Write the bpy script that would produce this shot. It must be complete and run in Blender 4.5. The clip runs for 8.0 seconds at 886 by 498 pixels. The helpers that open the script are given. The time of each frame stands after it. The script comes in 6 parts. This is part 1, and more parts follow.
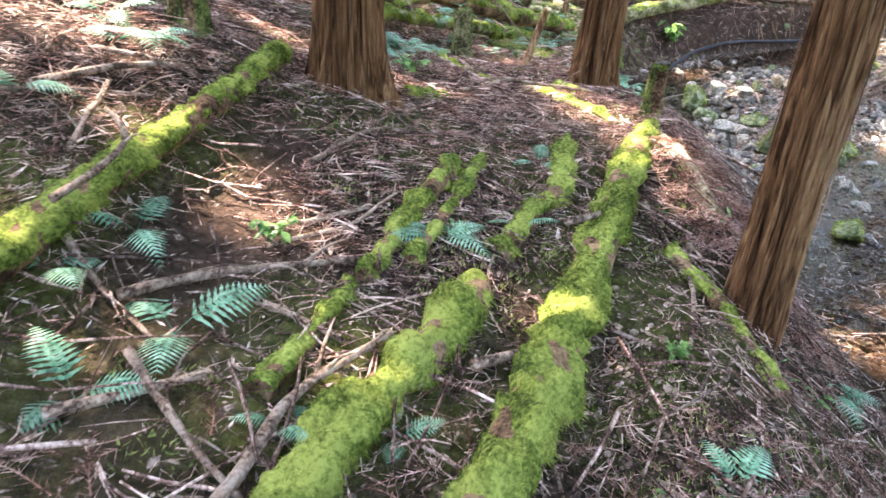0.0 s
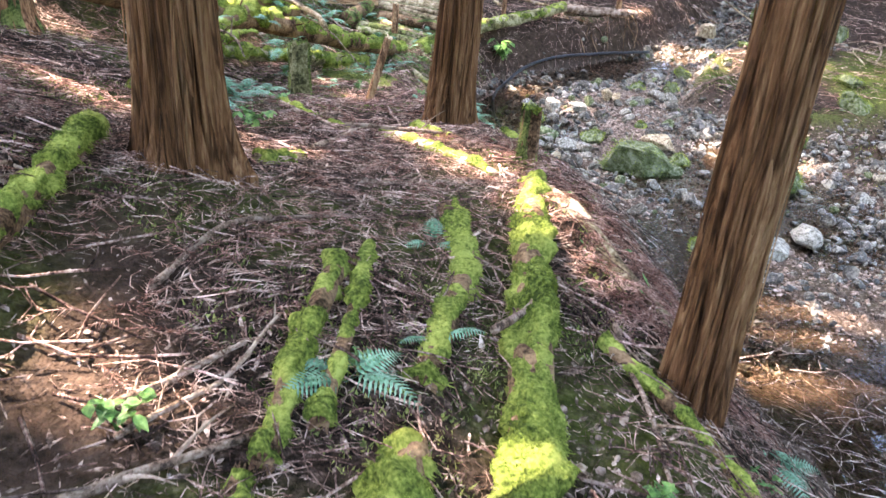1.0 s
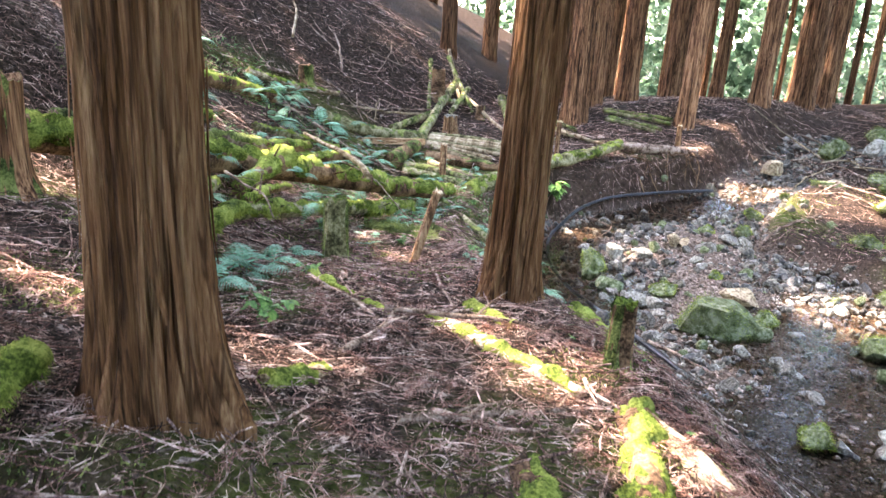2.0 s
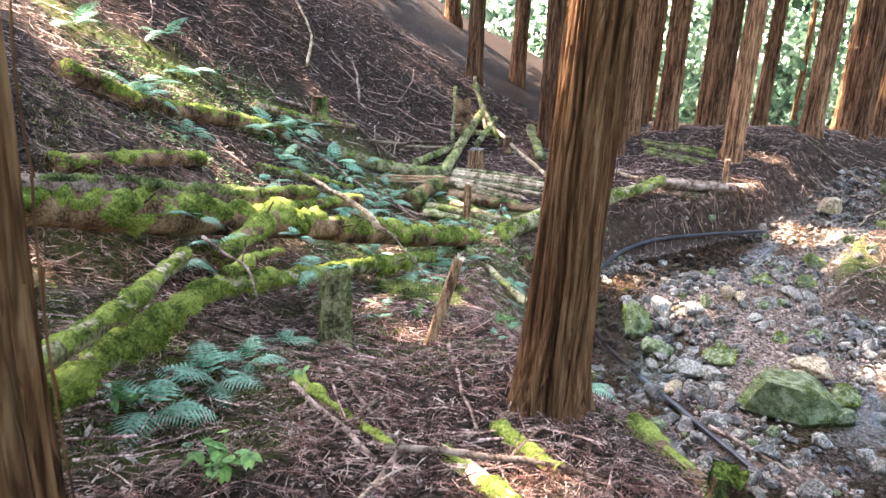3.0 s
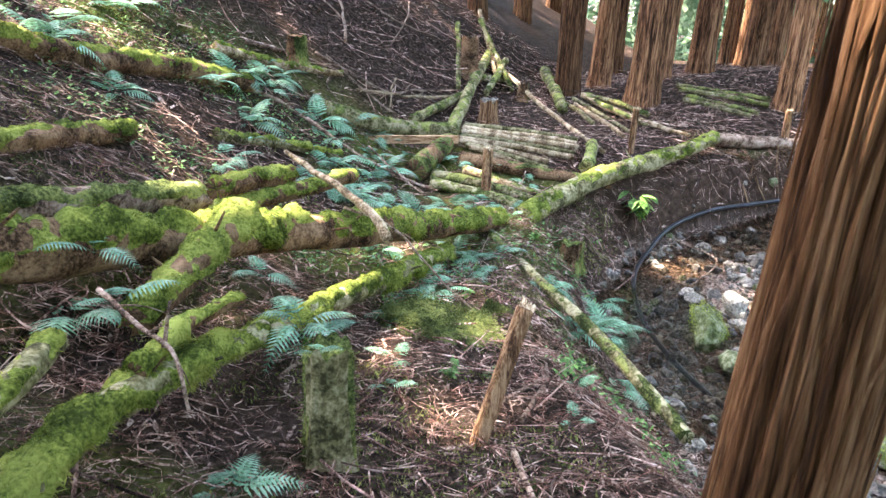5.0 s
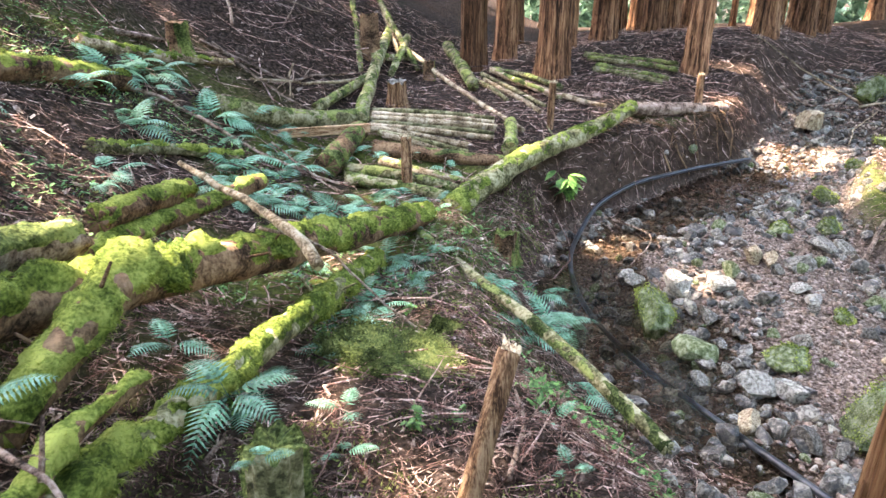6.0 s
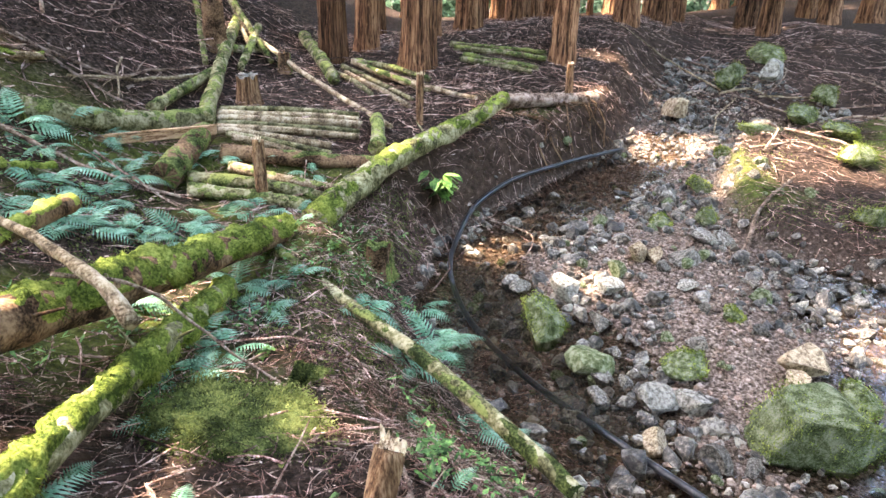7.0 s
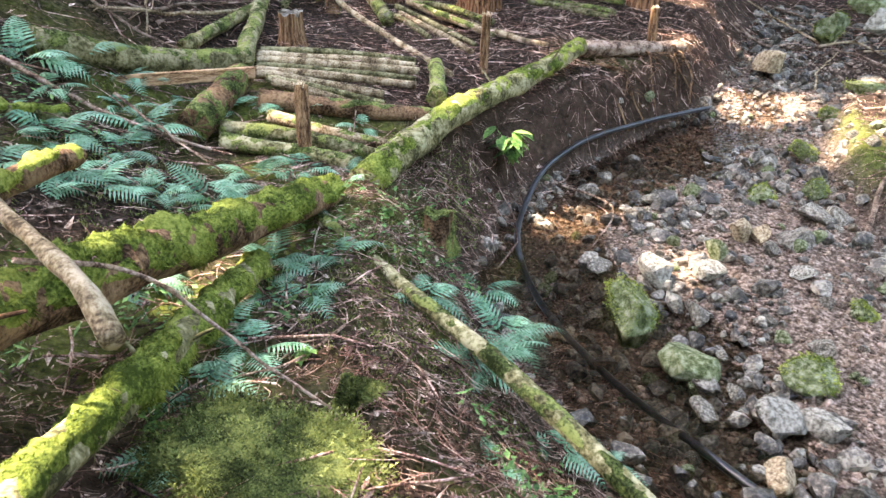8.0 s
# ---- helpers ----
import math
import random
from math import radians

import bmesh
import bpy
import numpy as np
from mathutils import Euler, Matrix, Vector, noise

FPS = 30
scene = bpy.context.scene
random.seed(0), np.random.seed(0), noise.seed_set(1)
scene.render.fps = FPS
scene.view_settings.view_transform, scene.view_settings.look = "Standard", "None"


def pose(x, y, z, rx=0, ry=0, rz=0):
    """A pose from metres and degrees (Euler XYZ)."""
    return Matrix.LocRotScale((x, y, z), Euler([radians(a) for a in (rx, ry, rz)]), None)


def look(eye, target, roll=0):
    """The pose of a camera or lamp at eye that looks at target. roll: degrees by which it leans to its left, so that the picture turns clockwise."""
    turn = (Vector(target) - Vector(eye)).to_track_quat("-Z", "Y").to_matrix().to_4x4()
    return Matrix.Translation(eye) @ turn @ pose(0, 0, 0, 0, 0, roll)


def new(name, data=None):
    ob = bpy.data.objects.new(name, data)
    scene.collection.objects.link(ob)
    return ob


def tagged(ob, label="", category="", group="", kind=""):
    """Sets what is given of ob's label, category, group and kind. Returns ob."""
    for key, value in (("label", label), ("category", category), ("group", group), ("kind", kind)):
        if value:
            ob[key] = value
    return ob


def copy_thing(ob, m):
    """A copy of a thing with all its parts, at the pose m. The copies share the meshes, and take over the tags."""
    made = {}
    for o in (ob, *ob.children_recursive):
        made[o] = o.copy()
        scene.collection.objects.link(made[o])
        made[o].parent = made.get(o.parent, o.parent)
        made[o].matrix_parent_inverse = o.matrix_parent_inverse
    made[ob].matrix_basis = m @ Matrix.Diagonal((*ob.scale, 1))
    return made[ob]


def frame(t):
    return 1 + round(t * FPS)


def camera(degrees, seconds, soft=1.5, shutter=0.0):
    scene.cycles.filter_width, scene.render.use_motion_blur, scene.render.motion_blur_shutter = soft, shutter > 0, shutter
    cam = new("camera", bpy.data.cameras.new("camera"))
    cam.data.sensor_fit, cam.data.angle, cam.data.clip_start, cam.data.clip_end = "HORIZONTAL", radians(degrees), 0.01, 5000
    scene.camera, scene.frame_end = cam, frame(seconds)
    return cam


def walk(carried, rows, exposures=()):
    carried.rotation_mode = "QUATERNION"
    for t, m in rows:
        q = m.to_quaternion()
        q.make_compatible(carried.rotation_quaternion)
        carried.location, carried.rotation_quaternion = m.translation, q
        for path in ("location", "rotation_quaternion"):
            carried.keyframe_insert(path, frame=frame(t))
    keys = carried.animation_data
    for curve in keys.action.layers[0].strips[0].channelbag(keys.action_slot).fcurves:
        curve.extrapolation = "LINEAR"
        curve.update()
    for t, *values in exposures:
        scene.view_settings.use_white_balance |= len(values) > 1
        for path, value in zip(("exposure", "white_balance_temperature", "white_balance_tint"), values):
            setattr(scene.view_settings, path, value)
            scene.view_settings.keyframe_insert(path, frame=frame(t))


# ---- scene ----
cam = camera(62.8, 8.0, soft=1.5, shutter=0.12)
PATH = [
    (0, (0.240, 0.251, 1.290), (0.225, 2.026, 0.368), 3.32),
    (0.5, (0.124, 0.630, 1.311), (0.454, 2.385, 0.410), 4.27),
    (1, (0.004, 1.020, 1.364), (0.443, 2.764, 0.488), 4.20),
    (1.5, (0.128, 1.668, 1.306), (0.478, 3.505, 0.597), 2.96),
    (2, (0.133, 2.193, 1.413), (0.463, 4.079, 0.836), 3.23),
    (2.2, (0.134, 2.378, 1.440), (0.451, 4.277, 0.900), 2.88),
    (3.3, (0.370, 3.682, 1.515), (0.624, 5.595, 0.988), 2.99),
    (3.5, (0.368, 3.877, 1.515), (0.662, 5.775, 0.959), 3.34),
    (4, (0.282, 4.479, 1.480), (0.621, 6.346, 0.846), 3.77),
    (4.2, (0.286, 4.688, 1.474), (0.591, 6.552, 0.816), 3.86),
    (5.3, (0.230, 5.742, 1.391), (0.563, 7.585, 0.690), 1.80),
    (5.5, (0.151, 5.890, 1.419), (0.543, 7.714, 0.699), 1.11),
    (6, (0.186, 6.222, 1.379), (0.743, 7.996, 0.641), 0.63),
    (6.5, (0.387, 6.597, 1.394), (1.121, 8.308, 0.662), 0.79),
    (7, (0.496, 6.938, 1.267), (1.369, 8.573, 0.515), 1.39),
    (7.5, (0.569, 7.388, 1.148), (1.404, 8.984, 0.278), 2.27),
    (8, (0.719, 7.854, 1.013), (1.475, 9.489, 0.144), 2.06),
]
walk(cam, [(t, look(eye, target, roll)) for t, eye, target, roll in PATH], [(0.0, 4.92, 7600, 18), (2.0, 4.92, 7500, 18), (5.5, 4.82, 7500, 16), (8.0, 4.7, 8000, 16)])

# ---- world, sun and exposure ----
SUN_TO = Vector((-0.62, 0.42, 1.0)).normalized()
world = bpy.data.worlds.new("forest_sky")
scene.world = world
world.use_nodes = True
sky = world.node_tree.nodes.new("ShaderNodeTexSky")
sky.sky_type = "NISHITA"
sky.sun_disc = False
sky.sun_elevation = math.asin(SUN_TO.z)
sky.sun_rotation = math.atan2(SUN_TO.x, SUN_TO.y)
world.node_tree.links.new(sky.outputs[0], world.node_tree.nodes["Background"].inputs[0])
world.node_tree.nodes["Background"].inputs[1].default_value = 0.15
sun = new("sun", bpy.data.lights.new("sun", "SUN"))
sun.data.energy, sun.data.angle, sun.data.color = 2.0, radians(0.8), (1.0, 0.97, 0.92)
sun.matrix_world = look(SUN_TO * 50, (0, 0, 0))


# ---- noise and meshes ----
def vnoise(p, freq=1.0, seed=0):
    """Smooth value noise in -1..1 for an array of places."""
    q = np.asarray(p, float) * freq + seed * 17.31
    i = np.floor(q).astype(np.int64)
    f = q - i
    f = f * f * (3 - 2 * f)

    def hashed(a, b, c):
        h = (a * 374761393 + b * 668265263 + c * 2147483647 + seed * 974711) & 0x7FFFFFFF
        h = ((h ^ (h >> 13)) * 1274126177) & 0x7FFFFFFF
        return ((h ^ (h >> 16)) & 0xFFFF) / 32767.5 - 1
    out = 0
    for a in (0, 1):
        for b in (0, 1):
            for c in (0, 1):
                w = (f[..., 0] if a else 1 - f[..., 0]) * (f[..., 1] if b else 1 - f[..., 1]) * (f[..., 2] if c else 1 - f[..., 2])
                out = out + w * hashed(i[..., 0] + a, i[..., 1] + b, i[..., 2] + c)
    return out


def fnoise(p, freq=1.0, seed=0, octaves=3):
    return sum(vnoise(p, freq * 2 ** k, seed + k) / 2 ** k for k in range(octaves))


def mesh_of(name, verts, faces, smooth_shade=True, material=None):
    """A mesh from an array of places and a list of arrays of faces, each of one size."""
    me = bpy.data.meshes.new(name)
    verts = np.asarray(verts, np.float32)
    faces = [np.asarray(f, np.int32) for f in (faces if isinstance(faces, list) else [faces]) if len(f)]
    me.vertices.add(len(verts))
    me.vertices.foreach_set("co", verts.ravel())
    me.loops.add(sum(f.size for f in faces))
    me.loops.foreach_set("vertex_index", np.concatenate([f.ravel() for f in faces]))
    sizes = np.concatenate([np.full(len(f), f.shape[1]) for f in faces])
    me.polygons.add(len(sizes))
    me.polygons.foreach_set("loop_start", np.concatenate([[0], np.cumsum(sizes)[:-1]]).astype(np.int32))
    me.update(calc_edges=True)
    me.polygons.foreach_set("use_smooth", np.full(len(sizes), smooth_shade))
    if material:
        me.materials.append(material)
    return me


def thing(name, place, label, category, group="", kind=""):
    ob = new(name)
    ob.location = place
    ob.empty_display_size = 0.1
    return tagged(ob, label, category, group, kind)


def part(name, me, parent, label="", m=None):
    ob = new(name, me)
    ob.parent = parent
    if m is not None:
        ob.matrix_basis = m
    return tagged(ob, label)


class Heap:
    """Gathers pieces of geometry for one mesh."""
    def __init__(self):
        self.v, self.f, self.n = [], {}, 0

    def add(self, v, faces):
        for f in faces if isinstance(faces, list) else [faces]:
            if len(f):
                f = np.asarray(f)
                self.f.setdefault(f.shape[1], []).append(f + self.n)
        self.v.append(np.asarray(v, float))
        self.n += len(v)

    def mesh(self, name, smooth_shade=True, material=None, origin=(0, 0, 0)):
        return mesh_of(name, np.concatenate(self.v) - np.array(origin), [np.concatenate(f) for f in self.f.values()], smooth_shade, material)


def spline(points, n):
    """n places along a smooth line through the points."""
    p = np.asarray(points, float)
    if len(p) == 2:
        return p[0] + np.linspace(0, 1, n)[:, None] * (p[1] - p[0])
    s = np.concatenate([[0], np.cumsum(np.linalg.norm(np.diff(p[:, :3], axis=0), axis=1))])
    t = np.gradient(p, s, axis=0)
    u = np.linspace(0, s[-1], n)
    k = np.clip(np.searchsorted(s, u, "right") - 1, 0, len(p) - 2)
    h = (s[k + 1] - s[k])[:, None]
    w = ((u - s[k]) / h[:, 0])[:, None]
    return (2 * w**3 - 3 * w**2 + 1) * p[k] + (w**3 - 2 * w**2 + w) * h * t[k] + (3 * w**2 - 2 * w**3) * p[k + 1] + (w**3 - w**2) * h * t[k + 1]


def frames(line):
    """Along, side and upper directions for each place of a line."""
    t = np.gradient(line, axis=0)
    t /= np.linalg.norm(t, axis=1, keepdims=True) + 1e-12
    ref = np.where(np.abs(t[:, 2:3]) > 0.9, np.array([[0.0, 1.0, 0.0]]), np.array([[0.0, 0.0, 1.0]])) if np.abs(t[:, 2]).mean() < 0.9 else np.array([[0.0, 1.0, 0.0]])
    side = np.cross(t, np.broadcast_to(ref, t.shape))
    side /= np.linalg.norm(side, axis=1, keepdims=True) + 1e-12
    return t, side, np.cross(side, t)


def grid_faces(rows, sides, closed=True):
    i = np.arange(rows - 1)[:, None] * sides
    j = np.arange(sides if closed else sides - 1)[None]
    k = (j + 1) % sides
    return np.stack([i + j, i + k, i + sides + k, i + sides + j], -1).reshape(-1, 4)


def tube(line, radii, sides=6, caps=True):
    """A closed tube; radii: one per place, or per place and side."""
    line = np.asarray(line, float)
    t, side, top = frames(line)
    a = np.arange(sides) * 2 * np.pi / sides
    radii = np.asarray(radii, float)
    if radii.ndim < 2:
        radii = np.repeat(np.broadcast_to(radii, len(line))[:, None], sides, 1)
    v = line[:, None] + radii[..., None] * (np.cos(a)[None, :, None] * side[:, None] + np.sin(a)[None, :, None] * top[:, None])
    faces = [grid_faces(len(line), sides)]
    v = v.reshape(-1, 3)
    if caps:
        n = len(v)
        v = np.concatenate([v, line[:1], line[-1:]])
        j = np.arange(sides)
        k = (j + 1) % sides
        last = (len(line) - 1) * sides
        faces.append(np.concatenate([np.stack([k, j, np.full(sides, n)], -1), np.stack([last + j, last + k, np.full(sides, n + 1)], -1)]))
    return v, faces


# ---- materials ----
def matter(name, colours, scale=6.0, fine=60.0, rough=0.85, bump=0.4, bump_scale=80.0, stretch=(1, 1, 1), vary=0.25, islands=False, translucent=0.0, metal=0.0, spec=0.1, gap=(0.42, 0.5, 0.59), fissure=0.0):
    """A procedural surface: three colours mixed by noise at two scales, with grain, relief and variation from piece to piece."""
    m = bpy.data.materials.new(name)
    m.use_nodes = True
    nt = m.node_tree
    bsdf, outp = nt.nodes["Principled BSDF"], nt.nodes["Material Output"]
    add = lambda kind: nt.nodes.new("ShaderNode" + kind)
    link = nt.links.new
    coord, mapping = add("TexCoord"), add("Mapping")
    mapping.inputs["Scale"].default_value = stretch
    link(coord.outputs["Object"], mapping.inputs[0])
    big, small, relief = add("TexNoise"), add("TexNoise"), add("TexNoise")
    for node, s, d in ((big, scale, 5), (small, fine, 4), (relief, bump_scale, 6)):
        node.inputs["Scale"].default_value, node.inputs["Detail"].default_value, node.inputs["Roughness"].default_value = s, d, 0.65
        link(mapping.outputs[0], node.inputs["Vector"])
    mixed = add("Math")
    mixed.operation = "MULTIPLY_ADD"
    mixed.inputs[1].default_value = 0.4
    link(small.outputs[0], mixed.inputs[0])
    half = add("Math")
    half.operation = "MULTIPLY"
    half.inputs[1].default_value = 0.6
    link(big.outputs[0], half.inputs[0])
    link(half.outputs[0], mixed.inputs[2])
    ramp = add("ValToRGB")
    ramp.color_ramp.elements[0].position, ramp.color_ramp.elements[0].color = gap[0], (*colours[0], 1)
    ramp.color_ramp.elements[1].position, ramp.color_ramp.elements[1].color = gap[2], (*colours[2], 1)
    ramp.color_ramp.elements.new(gap[1]).color = (*colours[1], 1)
    link(mixed.outputs[0], ramp.inputs[0])
    hsv = add("HueSaturation")
    link(ramp.outputs[0], hsv.inputs["Color"])
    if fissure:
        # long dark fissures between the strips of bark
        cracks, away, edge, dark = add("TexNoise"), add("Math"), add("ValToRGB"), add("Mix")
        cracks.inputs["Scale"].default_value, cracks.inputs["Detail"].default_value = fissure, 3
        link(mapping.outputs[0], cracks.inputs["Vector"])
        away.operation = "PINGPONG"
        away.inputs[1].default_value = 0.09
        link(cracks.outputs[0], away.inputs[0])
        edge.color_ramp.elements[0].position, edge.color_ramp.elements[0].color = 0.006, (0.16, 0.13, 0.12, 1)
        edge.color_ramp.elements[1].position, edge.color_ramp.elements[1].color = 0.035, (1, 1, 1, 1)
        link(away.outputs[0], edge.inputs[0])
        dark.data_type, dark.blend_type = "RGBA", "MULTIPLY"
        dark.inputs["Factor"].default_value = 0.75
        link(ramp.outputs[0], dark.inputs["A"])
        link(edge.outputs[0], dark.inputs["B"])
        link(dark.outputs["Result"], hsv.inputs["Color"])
    info = add("NewGeometry") if islands else add("ObjectInfo")
    chance = info.outputs["Random Per Island"] if islands else info.outputs["Random"]
    rng = add("MapRange")
    rng.inputs["To Min"].default_value, rng.inputs["To Max"].default_value = 1 - vary, 1 + vary
    link(chance, rng.inputs[0])
    link(rng.outputs[0], hsv.inputs["Value"])
    link(hsv.outputs[0], bsdf.inputs["Base Color"])
    bsdf.inputs["Roughness"].default_value, bsdf.inputs["Metallic"].default_value = rough, metal
    bsdf.inputs["Specular IOR Level"].default_value = spec
    if bump:
        bm_node = add("Bump")
        bm_node.inputs["Strength"].default_value, bm_node.inputs["Distance"].default_value = bump, 0.01
        link(relief.outputs[0], bm_node.inputs["Height"])
        link(bm_node.outputs[0], bsdf.inputs["Normal"])
    if translucent:
        tr, mix = add("BsdfTranslucent"), add("MixShader")
        link(hsv.outputs[0], tr.inputs[0])
        mix.inputs[0].default_value = translucent
        link(bsdf.outputs[0], mix.inputs[1])
        link(tr.outputs[0], mix.inputs[2])
        link(mix.outputs[0], outp.inputs[0])
    return m


M = {
    "moss": matter("moss", ((0.050, 0.075, 0.014), (0.19, 0.24, 0.045), (0.42, 0.46, 0.11)), 4, 60, 0.95, 0.9, 140, vary=0.22, islands=True, translucent=0.2),
    "moss_dark": matter("moss_dark", ((0.022, 0.032, 0.010), (0.11, 0.14, 0.042), (0.32, 0.35, 0.11)), 4, 60, 0.95, 0.9, 140, vary=0.25, islands=True, translucent=0.15),
    "rotten": matter("rotten_wood", ((0.025, 0.013, 0.007), (0.14, 0.08, 0.045), (0.291, 0.179, 0.101)), 4, 50, 0.9, 0.8, 60, (1, 1, 1), 0.2),
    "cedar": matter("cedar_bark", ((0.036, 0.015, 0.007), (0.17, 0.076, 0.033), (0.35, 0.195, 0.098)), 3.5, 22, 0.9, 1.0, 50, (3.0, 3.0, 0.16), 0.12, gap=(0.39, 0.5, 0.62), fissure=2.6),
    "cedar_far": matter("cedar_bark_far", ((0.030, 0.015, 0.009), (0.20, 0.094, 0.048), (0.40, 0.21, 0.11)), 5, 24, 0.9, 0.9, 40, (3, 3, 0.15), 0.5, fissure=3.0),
    "stick": matter("dead_twigs", ((0.030, 0.017, 0.013), (0.20, 0.112, 0.086), (0.56, 0.40, 0.33)), 9, 80, 0.85, 0.3, 90, vary=0.75, islands=True),
    "spray": matter("dry_cedar_spray", ((0.060, 0.026, 0.018), (0.26, 0.130, 0.098), (0.52, 0.335, 0.275)), 7, 60, 0.85, 0, 90, vary=0.5, islands=True),
    "branch": matter("dead_branch_bark", ((0.045, 0.028, 0.020), (0.22, 0.145, 0.105), (0.403, 0.302, 0.235)), 10, 70, 0.85, 0.6, 110, vary=0.3),
    "bare": matter("bare_bleached_wood", ((0.075, 0.050, 0.028), (0.27, 0.195, 0.115), (0.50, 0.405, 0.28)), 8, 60, 0.8, 0.6, 70, vary=0.2),
    "sawn": matter("weathered_sawn_wood", ((0.045, 0.022, 0.012), (0.19, 0.098, 0.05), (0.39, 0.235, 0.13)), 10, 60, 0.8, 0.5, 60, (3, 3, 0.25), 0.15),
    "fresh": matter("split_pale_wood", ((0.225, 0.150, 0.090), (0.62, 0.45, 0.29), (0.800, 0.672, 0.470)), 20, 80, 0.8, 0.5, 90, vary=0.1),
    "pole": matter("grey_peeled_pole", ((0.035, 0.033, 0.014), (0.15, 0.135, 0.062), (0.34, 0.30, 0.18)), 6, 40, 0.85, 0.5, 60, vary=0.3),
    "chips": matter("wood_chips", ((0.030, 0.020, 0.016), (0.15, 0.096, 0.074), (0.47, 0.36, 0.295)), 9, 60, 0.9, 0.2, 60, vary=0.65, islands=True),
    "fern": matter("fern_green", ((0.040, 0.105, 0.065), (0.13, 0.30, 0.17), (0.28, 0.48, 0.33)), 6, 40, 0.55, 0.2, 60, vary=0.3, translucent=0.35, spec=0.4),
    "leaf": matter("broad_leaf_green", ((0.030, 0.075, 0.020), (0.13, 0.28, 0.07), (0.291, 0.448, 0.123)), 6, 40, 0.45, 0.2, 60, vary=0.3, islands=True, translucent=0.35, spec=0.4),
    "canopy": matter("cedar_foliage", ((0.015, 0.035, 0.010), (0.06, 0.13, 0.03), (0.134, 0.224, 0.056)), 0.5, 6, 0.7, 0, 10, vary=0.4, islands=True, translucent=0.4),
    # far foliage: sunlight put into the colour, paler than the cedar foliage
    "far_leaf_lit": matter("far_foliage_lit", ((0.030, 0.060, 0.034), (0.15, 0.25, 0.15), (0.38, 0.48, 0.32)), 0.3, 3, 0.7, 0, 10, vary=0.5, islands=True, translucent=0.45),
    "stone": matter("stream_stone", ((0.038, 0.036, 0.030), (0.14, 0.118, 0.092), (0.33, 0.30, 0.25)), 7, 50, 0.6, 0.6, 60, vary=0.4),
    "stone_pale": matter("pale_stone", ((0.075, 0.068, 0.052), (0.27, 0.245, 0.20), (0.46, 0.42, 0.35)), 7, 50, 0.75, 0.6, 60, vary=0.15),
    "stone_tan": matter("tan_stone", ((0.110, 0.075, 0.045), (0.36, 0.26, 0.16), (0.560, 0.448, 0.302)), 7, 50, 0.75, 0.5, 60, vary=0.12),
    "stone_moss": matter("mossy_stone", ((0.035, 0.046, 0.014), (0.125, 0.145, 0.065), (0.29, 0.295, 0.20)), 5, 60, 0.9, 0.8, 70, vary=0.15),
    "gravel": matter("gravel", ((0.050, 0.034, 0.026), (0.20, 0.134, 0.100), (0.38, 0.285, 0.23)), 7, 40, 0.7, 0.3, 60, vary=0.4, islands=True),
    "plank": matter("orange_plank", ((0.130, 0.065, 0.033), (0.44, 0.25, 0.14), (0.627, 0.414, 0.258)), 10, 60, 0.8, 0.4, 60, (0.3, 3, 3), 0.05),
    "gravel_dark": matter("cobble_stone", ((0.020, 0.017, 0.013), (0.085, 0.068, 0.052), (0.27, 0.235, 0.185)), 5, 40, 0.4, 0.5, 60, vary=0.6, islands=True, spec=0.4),
    "cover": matter("undergrowth_leaf", ((0.025, 0.060, 0.020), (0.10, 0.21, 0.07), (0.224, 0.358, 0.123)), 6, 40, 0.5, 0, 60, vary=0.4, islands=True, translucent=0.3),
    "pipe": matter("black_polyethylene", ((0.005, 0.005, 0.006), (0.016, 0.017, 0.02), (0.039, 0.040, 0.045)), 8, 60, 0.35, 0.1, 60, vary=0.05, spec=0.5),
}


